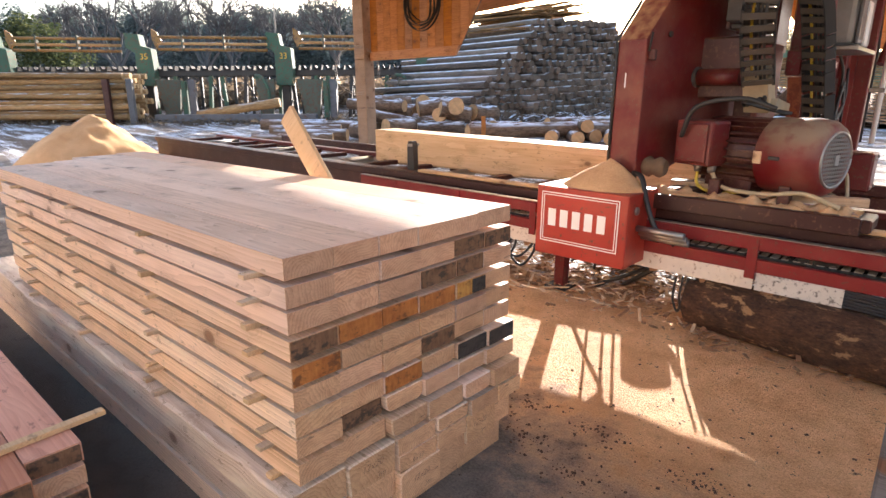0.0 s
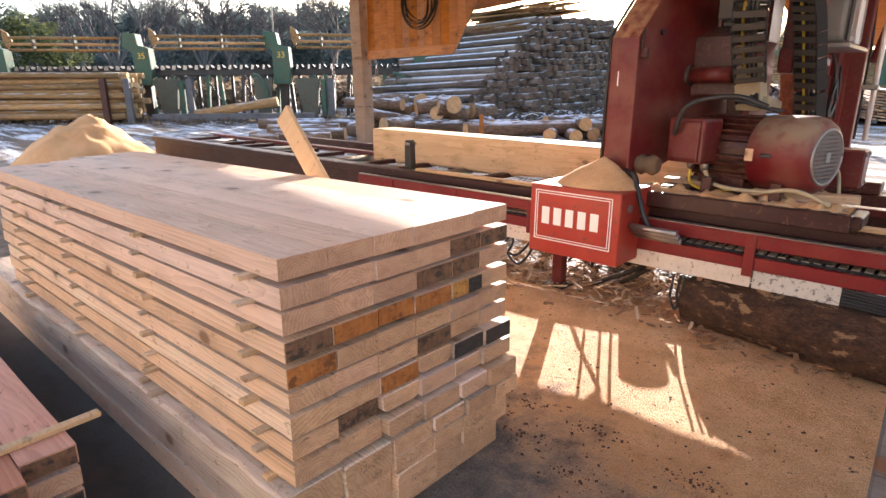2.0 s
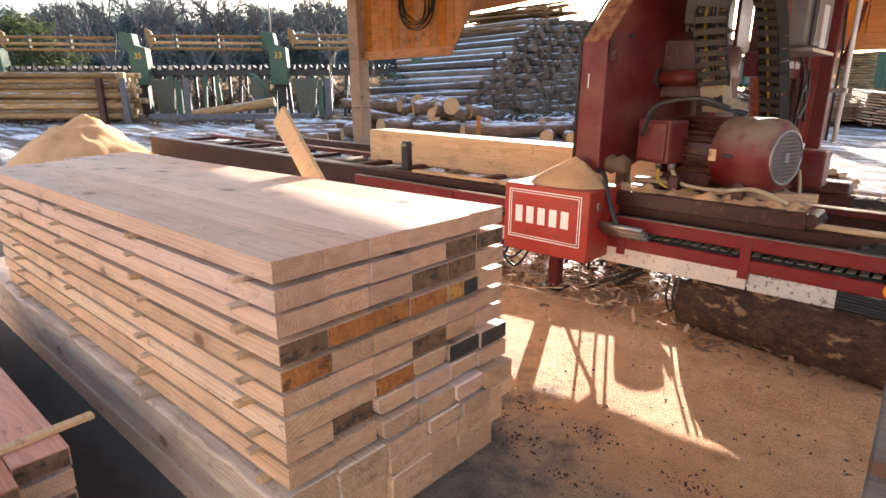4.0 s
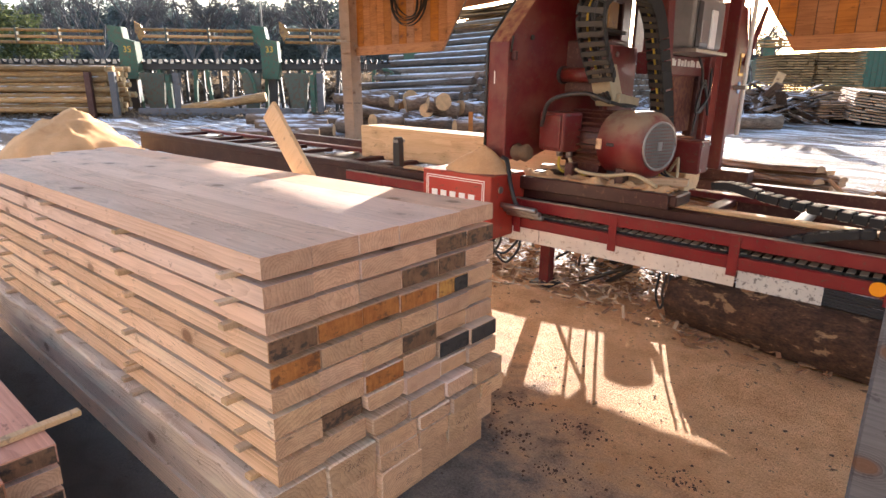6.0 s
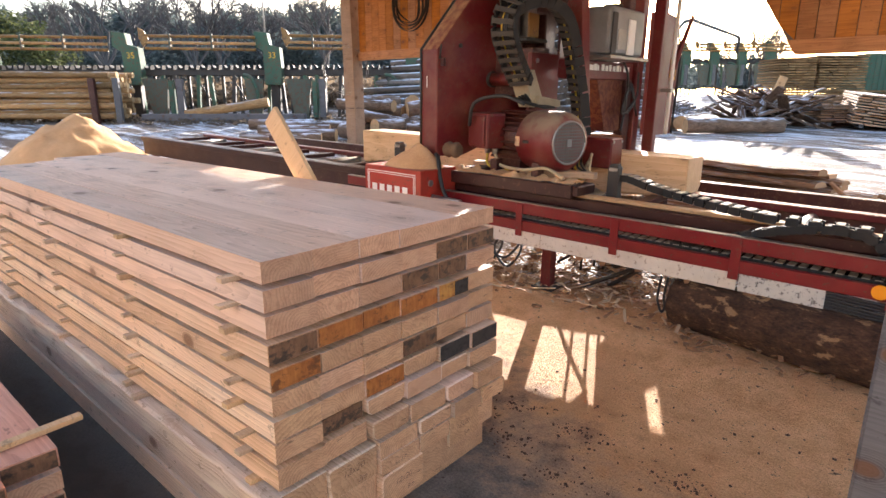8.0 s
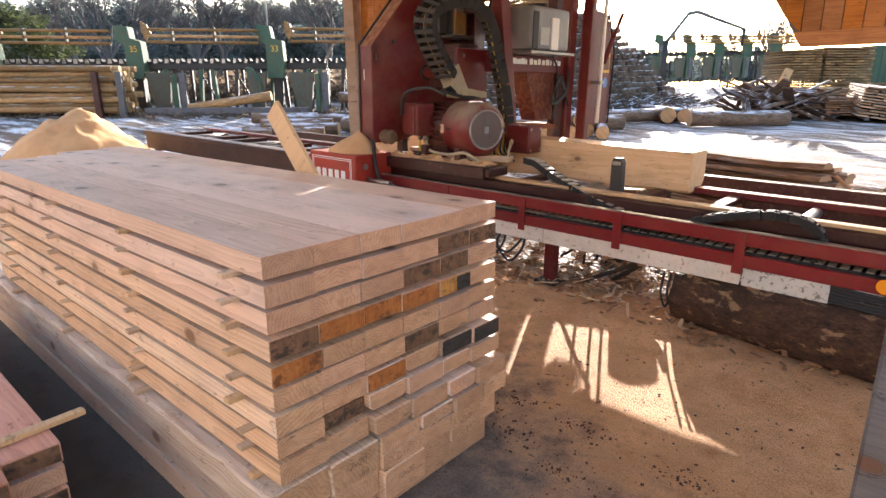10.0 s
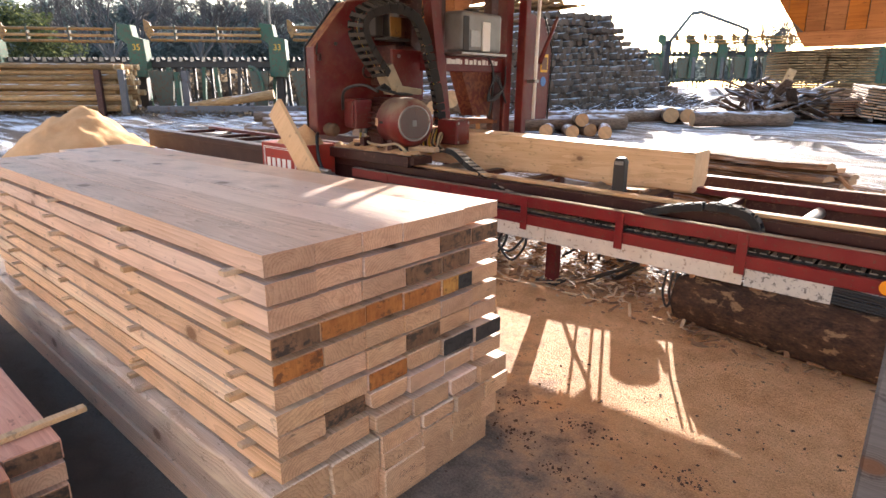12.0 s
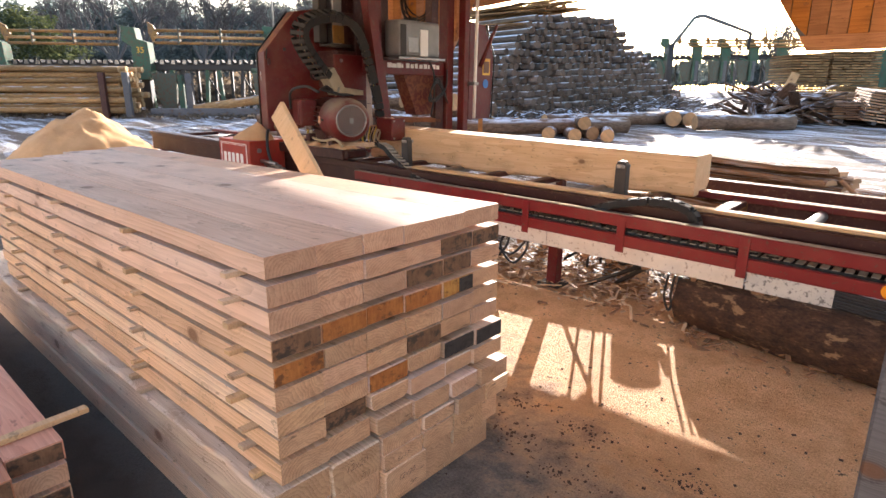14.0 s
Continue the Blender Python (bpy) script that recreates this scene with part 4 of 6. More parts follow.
    mo = part("motor", tube([(-0.12, my, mz), (-0.10, my, mz), (0.40, my, mz), (0.41, my, mz)], [0.15, 0.185, 0.185, 0.15], 28), M_REDDARK, hd, "large dust-covered red electric motor")
    for k in range(26):
        a = 2 * math.pi * k / 26
        c, s_ = math.cos(a), math.sin(a)
        bm = bmesh.new()
        bm_box(bm, -0.06, 0.36, -0.005, 0.005, 0.18, 0.226, Matrix.Translation((0, my, mz)) @ Matrix.Rotation(a, 4, "X"))
        part("cooling_fin", bm, M_REDDARK, mo)
    cowl = part("fan_cowl", tube([(0.36, my, mz), (0.365, my, mz), (0.60, my, mz), (0.66, my, mz), (0.70, my, mz), (0.715, my, mz), (0.705, my, mz)], [0.20, 0.232, 0.236, 0.228, 0.20, 0.165, 0.155], 36), M_COWL, mo)
    part("grille_disc", tube([(0.700, my, mz), (0.708, my, mz)], 0.156, 32), M_DARKSTEEL, cowl)
    for i in range(-6, 7):
        o = 0.0235 * i
        h = math.sqrt(max(0, 0.152 ** 2 - o * o))
        part("grille_wire", box(0.707, 0.715, my + o - 0.0055, my + o + 0.0055, mz - h, mz + h, 0), M_GRILLE, cowl)
        part("grille_wire", box(0.709, 0.717, my - h, my + h, mz + o - 0.0055, mz + o + 0.0055, 0), M_GRILLE, cowl)
    part("grille_rim", tube([(0.712, my + 0.162 * math.cos(a), mz + 0.162 * math.sin(a)) for a in [i * math.pi / 16 for i in range(33)]], 0.010, 6), M_STEEL, cowl)
    part("grille_badge", box(0.716, 0.722, my - 0.022, my + 0.022, mz - 0.03, mz + 0.03, 0.002), M_TANK, cowl)
    part("cowl_slot", box(0.455, 0.525, my - 0.240, my - 0.226, mz - 0.012, mz + 0.012, 0.005), M_RUBBER, cowl)
    part("rating_plate", box(0.365, 0.415, my - 0.239, my - 0.231, mz - 0.04, mz + 0.035, 0.001), M_STICK, cowl, "pale metal rating plate")
    part("motor_foot", box(0.0, 0.32, my - 0.15, my + 0.15, 0.86, 1.06, 0.01), M_REDDARK, mo)
    tb = part("terminal_box", box(-0.10, 0.16, 2.90, 3.09, 1.11, 1.40, 0.022, 2), M_RED, mo, "square motor terminal box")
    part("terminal_lid", box(-0.08, 0.14, 2.885, 2.903, 1.13, 1.38, 0.012, 2), M_RED, tb)
    part("cable_gland", tube([(0.0, 3.03, 1.115), (0.0, 3.03, 1.06)], [0.03, 0.022], 10), M_STEEL, tb)
    part("cable_gland", tube([(0.10, 3.03, 1.115), (0.10, 3.03, 1.06)], [0.03, 0.022], 10), M_STEEL, tb)
    part("motor_cable", tube(spline([(0.0, 3.03, 1.07), (0.02, 3.02, 0.97), (0.14, 3.05, 0.93), (0.3, 3.08, 0.96)]), 0.011, 7), M_CABLE_Y, tb)
    part("motor_cable", tube(spline([(0.10, 3.03, 1.07), (0.2, 3.02, 0.98), (0.45, 3.05, 0.97), (0.65, 3.1, 1.0), (0.85, 3.1, 0.95)]), 0.014, 7), M_CABLE_G, tb)
    mo.matrix_basis = Matrix.Translation((0.778, 3.44, 1.195)) @ Matrix.Rotation(radians(-17), 4, "Z") @ Matrix.Diagonal((1.09, 1.09, 1.06, 1)) @ Matrix.Translation((-0.715, -3.26, -1.195))
    # pipe, bellows and hose by the box
    part("blade_hose", tube(spline([(-0.36, 3.08, 1.04), (-0.26, 3.0, 1.02), (-0.18, 2.94, 0.86), (-0.10, 2.93, 0.70), (0.02, 2.98, 0.60)]), 0.018, 8), M_RUBBER, hd)
    part("bellows", tube([(-0.36, 3.2, 1.08), (-0.3, 3.2, 1.08), (-0.27, 3.2, 1.08), (-0.22, 3.2, 1.08), (-0.18, 3.2, 1.08)], [0.05, 0.075, 0.055, 0.075, 0.05], 12), M_DUSTHOSE, hd, "dusty brown rubber bellows")
    part("slide_panel", box(0.19, 0.23, 3.66, 4.14, 1.40, 1.93, 0.006), M_RED, hd)
    part("panel_bolt", tube([(0.23, 3.75, 1.86), (0.245, 3.75, 1.86)], 0.02, 8), M_STEEL, hd)
    for i in range(5):
        part("loose_hose", tube(spline([(0.16 + 0.02 * i, 3.62, 1.50), (0.20 + 0.03 * i, 3.45, 1.53 + 0.01 * i), (0.30, 3.5 + 0.03 * i, 1.50), (0.42, 3.62 + 0.04 * i, 1.46)]), 0.011, 6), M_RUBBER, hd)
    part("cable_arch", tube(spline([(-0.12, 3.25, 1.30), (-0.02, 3.2, 1.50), (0.25, 3.22, 1.56), (0.45, 3.25, 1.50)]), 0.016, 8), M_RUBBER, hd)
    # slide block and tensioner above the motor
    part("slide_block", box(-0.30, 0.18, 3.74, 4.05, 1.55, 1.98, 0.015), M_REDDARK, hd)
    part("tension_cylinder", tube([(-0.20, 3.70, 1.70), (0.10, 3.66, 1.70)], 0.06, 14), M_RED, hd)
    part("tension_cap", tube([(-0.24, 3.705, 1.70), (-0.20, 3.70, 1.70)], 0.075, 14), M_DARKSTEEL, hd)
    part("slide_bolt", tube([(0.05, 3.9, 1.92), (0.065, 3.9, 1.92)], 0.03, 8), M_STEEL, hd)
    part("guide_column", box(0.02, 0.14, 3.72, 3.86, 2.02, 3.0, 0.01), M_STEEL, hd)
    part("guide_cover", box(0.145, 0.16, 3.70, 3.87, 2.06, 2.26, 0.006), M_YELLOW, hd)
    part("guide_shoe", box(0.0, 0.2, 3.62, 3.96, 2.02, 2.05, 0.006), M_DARKSTEEL, hd)
    # energy chains over the motor
    part("chain_bracket", prism([(3.44, 1.72), (3.58, 1.78), (3.76, 1.50), (3.60, 1.46)], "x", 0.16, 0.32, 0.006), M_BEIGE, hd, "beige sheet bracket")
    part("bracket_foot", prism([(3.60, 1.48), (3.98, 1.46), (3.98, 1.52), (3.62, 1.56)], "x", 0.18, 0.36, 0.004), M_BEIGE, hd)
    ch = [(0.26, 3.47, 1.68), (0.28, 3.27, 1.88), (0.30, 3.14, 2.08), (0.32, 3.20, 2.24), (0.36, 3.48, 2.33), (0.42, 3.74, 2.28), (0.46, 3.88, 2.10), (0.50, 3.99, 1.72), (0.53, 4.06, 1.4), (0.56, 4.10, 0.95)]
    chain_links("energy_chain", ch, 0.18, 0.085, hd, True, Vector((1, 0.3, 0)))
    # slanting mast and the control box
    part("mast", prism([(4.16, 1.16), (4.30, 1.16), (4.00, 2.9), (3.86, 2.9)], "x", 0.40, 0.52, 0.008), M_RED, hd)
    jb = part("junction_box", box(0.64, 0.92, 3.93, 4.15, 0.95, 1.21, 0.012), M_RED, hd, "red steel junction box")
    for y in (3.96, 4.12):
        for z in (0.98, 1.18):
            part("lid_screw", tube([(0.92, y, z), (0.928, y, z)], 0.012, 8), M_STEEL, jb)
    for i in range(14):
        y = 3.72 + 0.025 * i
        part("loose_cable", tube(spline([(0.60, y, 1.10), (0.66, y - 0.12 + 0.05 * random.random(), 0.93 + 0.04 * random.random()), (0.75, y - 0.1, 0.86 + 0.05 * random.random()), (0.88, 3.62, 0.90 + 0.05 * random.random())]), 0.009, 6), (M_CABLE_G, M_RUBBER, M_CABLE_Y, M_DARKSTEEL)[i % 4], hd)
    part("cable_arch", tube(spline([(0.70, 3.9, 0.95), (0.76, 3.88, 1.05), (0.80, 3.8, 1.07), (0.84, 3.7, 0.93)]), 0.012, 7), M_CABLE_G, hd)
    # gate across the bed: cross bar, tank, hopper, pillars
    part("cross_bar", box(0.28, 0.38, 4.02, 5.60, 1.715, 1.89, 0.01), M_RED, hd)
    part("top_bar", box(0.28, 0.38, 4.02, 5.60, 2.72, 2.85, 0.01), M_RED, hd)
    for i, w in enumerate((0.075, 0.075, 0.075, 0.03, 0.06, 0.06, 0.05, 0.06, 0.065, 0.03, 0.065, 0.06)):
        y = 4.36 + 0.082 * i
        part("web_bar", box(0.381, 0.385, y, y + w, 1.80, 1.86 - 0.01 * (i % 2), 0), M_LOGOWHITE, hd)
    tank = part("coolant_tank", box(0.32, 0.62, 4.36, 5.08, 1.93, 2.36, 0.05, 3), M_TANK, hd, "milky plastic coolant tank")
    part("tank_sight", box(0.61, 0.635, 4.70, 4.84, 1.94, 2.26, 0.012, 3), M_LOGOWHITE, tank)
    part("tank_strap", box(0.615, 0.628, 4.36, 4.46, 1.94, 2.30, 0.005), M_DARKSTEEL, tank)
    part("tank_recess", box(0.612, 0.628, 4.49, 4.66, 1.98, 2.16, 0.006, 2), M_STEEL, tank)
    part("tank_cap", tube([(0.45, 4.7, 2.35), (0.45, 4.7, 2.40)], 0.09, 16), M_DARKSTEEL, tank)
    part("tank_shelf", box(0.28, 0.66, 4.30, 5.14, 1.895, 1.925, 0.004), M_STEEL, hd)
    part("hopper", prism([(4.66, 1.72), (5.42, 1.72), (5.24, 1.20), (4.90, 1.20)], "x", 0.16, 0.36, 0.01), M_RUSTRED, hd)
    part("inner_pillar", box(0.30, 0.40, 5.24, 5.40, 0.74, 1.72, 0.008), M_REDDARK, hd)
    part("inner_pillar", box(0.30, 0.42, 5.12, 5.26, 1.90, 3.0, 0.008), M_REDDARK, hd)
    part("head_plate", box(0.10, 0.13, 4.30, 4.62, 1.90, 3.0, 0.004), M_REDDARK, hd)
    part("coolant_hose", tube(spline([(0.42, 5.05, 1.94), (0.47, 5.12, 1.75), (0.46, 5.14, 1.45), (0.45, 5.10, 1.2)]), 0.012, 6), M_RUBBER, hd)
    part("hopper_chute", box(0.1, 0.34, 4.80, 5.3, 1.10, 1.16, 0.01), M_RUST, hd)
    part("cut_tray", prism([(4.45, 1.13), (5.35, 1.09), (5.35, 1.14), (4.45, 1.2)], "x", 0.1, 0.4, 0.004), M_RUST, hd)
    part("pillar", box(0.28, 0.44, 5.42, 5.56, 0.70, 3.0, 0.01), M_RED, hd)
    part("pillar", box(0.48, 0.60, 5.60, 5.70, 0.70, 3.0, 0.008), M_RED, hd)
    part("pillar", box(0.26, 0.38, 4.16, 4.28, 1.76, 3.0, 0.01), M_RED, hd)
    part("pillar_shoe", box(0.1, 0.9, 5.56, 5.80, 0.69, 0.80, 0.012), M_REDDARK, hd)
    part("white_pipe", tube([(0.69, 5.73, 1.15), (0.69, 5.74, 3.0)], 0.022, 12), M_LOGOWHITE, hd, "white plastic pipe")
    part("pipe_clip", box(0.60, 0.72, 5.68, 5.78, 1.60, 1.64, 0.004), M_STEEL, hd)
    part("lever", tube([(0.62, 5.92, 1.85), (0.68, 6.20, 2.42)], [0.035, 0.02], 8), M_RED, hd)
    plate = part("far_cover", prism([(5.80, 1.12), (6.32, 1.12), (6.36, 2.0), (6.14, 2.42), (5.80, 2.45)], "x", 0.36, 0.52, 0.012), M_RED, hd, "red far wheel cover with warning stickers")
    part("yellow_sticker", box(0.522, 0.527, 6.10, 6.27, 1.74, 1.97, 0), M_STICKYEL, plate)
    for i in range(5):
        part("sticker_line", box(0.527, 0.530, 6.12, 6.25, 1.77 + 0.032 * i, 1.803 + 0.032 * i, 0), M_INK, plate)
    part("blue_sticker", tube([(0.522, 6.18, 1.62), (0.528, 6.18, 1.62)], 0.062, 20), M_STICKBLUE, plate)
    part("far_seal", tube([(0.53, 6.33, 1.12), (0.53, 6.365, 2.0), (0.53, 6.145, 2.43)], 0.012, 6), M_RUBBER, plate)
    for i in range(3):
        part("loop_hose", tube(spline([(0.46, 5.4, 1.80 - 0.02 * i), (0.48, 5.35, 1.55), (0.48, 5.15 - 0.05 * i, 1.38), (0.48, 5.05, 1.5), (0.48, 5.2, 1.62 + 0.03 * i), (0.47, 5.42, 1.35)]), 0.011, 6), M_RUBBER, hd)
    part("rear_panel", box(-0.04, -0.015, 3.64, 3.86, 2.02, 3.0, 0.004), M_REDDARK, hd)
    part("rear_panel", box(-0.04, -0.015, 4.14, 4.30, 1.9, 3.0, 0.004), M_REDDARK, hd)
    part("yoke", box(0.0, 0.1, 3.56, 4.12, 2.28, 2.42, 0.01), M_REDDARK, hd)
    part("yoke_plate", box(-0.04, 0.0, 3.86, 4.14, 2.0, 3.0, 0.01), M_REDDARK, hd)
    part("back_column", box(-0.05, 0.1, 4.08, 4.26, 1.2, 3.0, 0.01), M_REDDARK, hd)
    part("guide_rail", box(-0.02, 0.1, 3.55, 3.66, 2.06, 3.0, 0.008), M_DARKSTEEL, hd)
    part("cross_carriage", box(-0.2, 0.0, 3.3, 4.0, 0.86, 0.93, 0.006), M_REDDARK, hd)
    return hd


HEAD = build_head()


def build_trail():
    """The energy chain behind the carriage, in two stiff runs."""
    tr = thing("trailing_chain", "black energy chain trailing behind the saw head", "energy chain")
    first = chain_links("near_run", [(0, 0.10, 0.02), (0.12, 0.06, 0.03), (0.35, -0.02, 0.0), (0.75, -0.16, -0.02), (1.15, -0.26, -0.03)], 0.085, 0.05, tr, False, bars=M_CHAINLIT)
    second = chain_links("far_run", [(0.6 * i, 0, 0) for i in range(6)], 0.085, 0.05, tr, False, bars=M_CHAINLIT)
    return tr, first, second


TRAIL, RUN_NEAR, RUN_FAR = build_trail()


def build_chain_loop():
    lo = thing("chain_loop", "black plastic energy chain bending back on itself", "energy chain")
    chain_links("energy_chain", [(-1.05, 3.14, 0.575), (-0.75, 3.14, 0.65), (-0.4, 3.14, 0.78), (-0.08, 3.14, 0.845), (0.12, 3.14, 0.82), (0.20, 3.14, 0.72), (0.17, 3.14, 0.58), (0.0, 3.14, 0.52)], 0.075, 0.045, lo, False)
    return lo


LOOP = build_chain_loop()
fixed = thing("lower_chain", "dusty black energy chain lying in the tray", "energy chain", TILT)
chain_links("energy_chain", [(-2.9 + 0.63 * i, 3.14, 0.575) for i in range(12)], 0.10, 0.05, fixed, False, bars=M_CHAINLIT)


# ---------------------------------------------------------------- logs and heaps near the bed
def log_mesh(length, r, seg=14, rings=6, wob=0.04, taper=0.9, bend=0.0):
    """A log along x from -length to 0, slightly bent and uneven."""
    bm = bmesh.new()
    o = random.uniform(0, 99)
    prev = None
    for i in range(rings + 1):
        t = i / rings
        rr = r * (taper + (1 - taper) * t)
        cy, cz = bend * math.sin(t * 3) * r, bend * math.cos(t * 2.5 + o) * r * 0.6
        ring = []
        for k in range(seg):
            a = 2 * math.pi * k / seg
            q = rr * (1 + wob * noise.noise((math.cos(a) * 2 + o, math.sin(a) * 2, t * 3)))
            ring.append(bm.verts.new((-length * (1 - t), cy + q * math.cos(a), cz + q * math.sin(a))))
        if prev:
            for k in range(seg):
                bm.faces.new((prev[k], ring[k], ring[(k + 1) % seg], prev[(k + 1) % seg])).smooth = True
        else:
            first = ring
        prev = ring
    bm.faces.new(first)
    bm.faces.new(prev[::-1])
    bmesh.ops.recalc_face_normals(bm, faces=bm.faces)
    return bm


big = solid("spruce_log", log_mesh(1.24, 0.19, 40, 40, 0.10, 0.97), M_BIGLOG, "thick wet spruce log with flaking dark bark", "log")
big.matrix_basis = pose(1.36, 3.0, 0.174, 0, 0.8, -8.5)
# bark-covered block, placed so its shadow splits the sun patch on the floor
block = solid("log_block", log_mesh(0.66, 0.15, 18, 8, 0.12, 0.95), M_LOGBARK, "bark-covered log block set behind the saw bed to split the sun patch", "log")
block.matrix_basis = pose(-0.91, 4.57, 0.0, 0, 90, 0)


# chips and torn bark under the bed
bm = bmesh.new()
for i in range(800):
    x, y = random.uniform(-1.9, 1.4), random.gauss(3.7, 0.55)
    if y < 2.7:
        continue
    l, w = 0.012 + 0.06 * random.random() ** 2, random.uniform(0.005, 0.016)
    bm_box(bm, -l, l, -w, w, -0.004, 0.004, pose(x, y, ground_z(x, y) + 0.03 + 0.03 * random.random(), random.uniform(-30, 30), random.uniform(-25, 25), random.uniform(0, 180)))
tagged(new("bark_chips", mesh_of("bark_chips", bm, M_CHIP)), "scattered bark chips and splinters under the saw bed", "bark chips", kind="stuff")
bm = bmesh.new()
for i in range(500):
    x, y = random.uniform(-1.9, 0.3), random.gauss(3.6, 0.4)
    if y < 2.85:
        continue
    l, w = 0.015 + 0.11 * random.random() ** 3, random.uniform(0.004, 0.014)
    bm_box(bm, -l, l, -w, w, -0.003, 0.003, pose(x, y, ground_z(x, y) + 0.035 + 0.03 * random.random(), random.uniform(-30, 30), random.uniform(-25, 25), random.uniform(0, 180)))
tagged(new("wood_splinters", mesh_of("wood_splinters", bm, M_STICK)), "pale fresh wood splinters strewn under the saw bed", "wood chips", kind="stuff")
bm = bmesh.new()
for cx, cy, sd, n in ((0.28, 1.45, 0.06, 70), (0.80, 1.40, 0.07, 70), (0.05, 1.20, 0.08, 80), (-0.10, 1.49, 0.04, 40), (0.42, 1.12, 0.08, 60), (1.0, 2.1, 0.3, 60), (0.5, 1.9, 0.5, 90)):
    for i in range(n):
        x, y = random.gauss(cx, sd * 1.4), random.gauss(cy, sd * 0.8)
        r = 0.0014 + 0.0045 * random.random() ** 3
        if y < 1.16 and x < 0.03:
            continue
        bm_box(bm, -r * random.uniform(1, 2.2), r * 1.3, -r, r * random.uniform(0.6, 1.4), -0.002, r * 0.6, pose(x, y, 0.002, 0, random.uniform(-8, 8), random.uniform(0, 180)))
tagged(new("floor_crumbs", mesh_of("floor_crumbs", bm, M_CRUMB)), "dark bark crumbs strewn on the floor", "bark chips", kind="stuff")

# sawdust heap in the yard
bm = bmesh.new()
N, RR = 64, 26
c0 = bm.verts.new((0, 0, 1.08))
prev = None
for r in range(1, RR + 1):
    ring = []
    for k in range(N):
        a, q = 2 * math.pi * k / N, r / RR
        rad = 1.62 * q * (1 + 0.10 * noise.noise((math.cos(a) * 1.3, math.sin(a) * 1.3, 3)))
        x, y = rad * math.cos(a), rad * math.sin(a)
        z = 1.30 * (1 - q) ** 0.95 * (1 - 0.17 * (1 - q) ** 3)  + 0.12 * noise.noise((x * 2.2, y * 2.2, 0)) * (1 - q) + 0.10 * noise.noise((x * 6, y * 6, 5)) * (1 - q) + 0.022 * noise.noise((x * 14, y * 14, 2)) - 0.1 * q
        ring.append(bm.verts.new((x, y, z)))
    for k in range(N):
        j = (k + 1) % N
        (bm.faces.new((c0, ring[k], ring[j])) if prev is None else bm.faces.new((prev[k], ring[k], ring[j], prev[j]))).smooth = True
    prev = ring
heap = solid("sawdust_heap", bm, M_DUST, "tall cone of orange sawdust heaped on the snowy ground", "sawdust heap")
heap.matrix_basis = in_yard(-0.618, 10.0, 0.0)


# ---------------------------------------------------------------- slabs
def slab_bm(l, w, h):
    bm = bmesh.new()
    n = 5
    o = random.uniform(0, 50)
    rings = []
    for i in range(n + 1):
        t = i / n
        s = 1 + 0.12 * noise.noise((t * 4, o, 0))
        dz = 0.04 * noise.noise((t * 2, o, 9))
        rings.append([bm.verts.new((l * (t - 0.5), w * s * y, h * z + dz)) for y, z in ((-0.5, 0), (-0.36, 0.75), (0, 1), (0.36, 0.75), (0.5, 0))])
    for a, b in zip(rings, rings[1:]):
        for k in range(5):
            bm.faces.new((a[k], b[k], b[(k + 1) % 5], a[(k + 1) % 5]))
    bm.faces.new(rings[0])
    bm.faces.new(rings[-1][::-1])
    bmesh.ops.recalc_face_normals(bm, faces=bm.faces)
    return bm


def slab_pile(name, m, label, rows, length, spread, material):
    p = thing(name, label, "slab pile", m)
    meshes = [mesh_of("slab", slab_bm(length * random.uniform(0.85, 1.05), random.uniform(0.16, 0.26), random.uniform(0.04, 0.075)), material) for _ in range(7)]
    z = 0.0
    for k in range(rows):
        n = max(1, int(spread / 0.22) - k // 2)
        for i in range(n):
            ob = new("slab", random.choice(meshes))
            ob.parent = p
            ob.matrix_basis = pose(random.uniform(-0.25, 0.25), (i - (n - 1) / 2) * 0.23 + random.uniform(-0.04, 0.04), z + random.uniform(0, 0.01), random.choice((0, 180)) + random.uniform(-6, 6), random.uniform(-1, 1), random.uniform(-2.5, 2.5))
        z += 0.068
    return p


slab_pile("slab_pile", pose(-1.75, 7.75, 0.06, 0, 0, -22), "long wet slabs and edgings piled behind the saw bed", 9, 4.6, 1.3, M_WETSLAB)


def build_flitches():
    """Long flat slabs behind the bed, sawn face up or down, their ends uneven."""
    p = thing("slab_stack", "stack of long wet bark-edged slabs beside the saw bed", "slab pile", pose(-0.62, 6.45, 0, 0, 0, -12))
    for k in range(8):
        for j in range(4 - (k > 4) - (k > 6)):
            l = random.uniform(1.7, 2.15)
            ob = part("slab", slab_bm(l, random.uniform(0.24, 0.34), random.uniform(0.05, 0.08)), M_FLITCH, p)
            ob.matrix_basis = pose(1.42 - 0.035 * k - l / 2 + random.uniform(-0.16, 0.1), -0.12 + 0.27 * j + 0.035 * k + random.uniform(-0.03, 0.03), 0.08 + 0.098 * k, random.choice((0, 180)) + random.uniform(-5, 5), random.uniform(0.2, 1.4), random.uniform(-2.5, 2.5))
    for i in range(10):
        ob = part("splinter", slab_bm(random.uniform(0.25, 0.6), 0.05, 0.02), M_FLITCH, p)
        ob.matrix_basis = pose(1.45 + random.uniform(-0.2, 0.35), random.uniform(-0.25, 0.6), 0.12 + 0.5 * random.random(), random.uniform(0, 360), random.uniform(5, 50), random.uniform(-40, 40))
    return p


build_flitches()


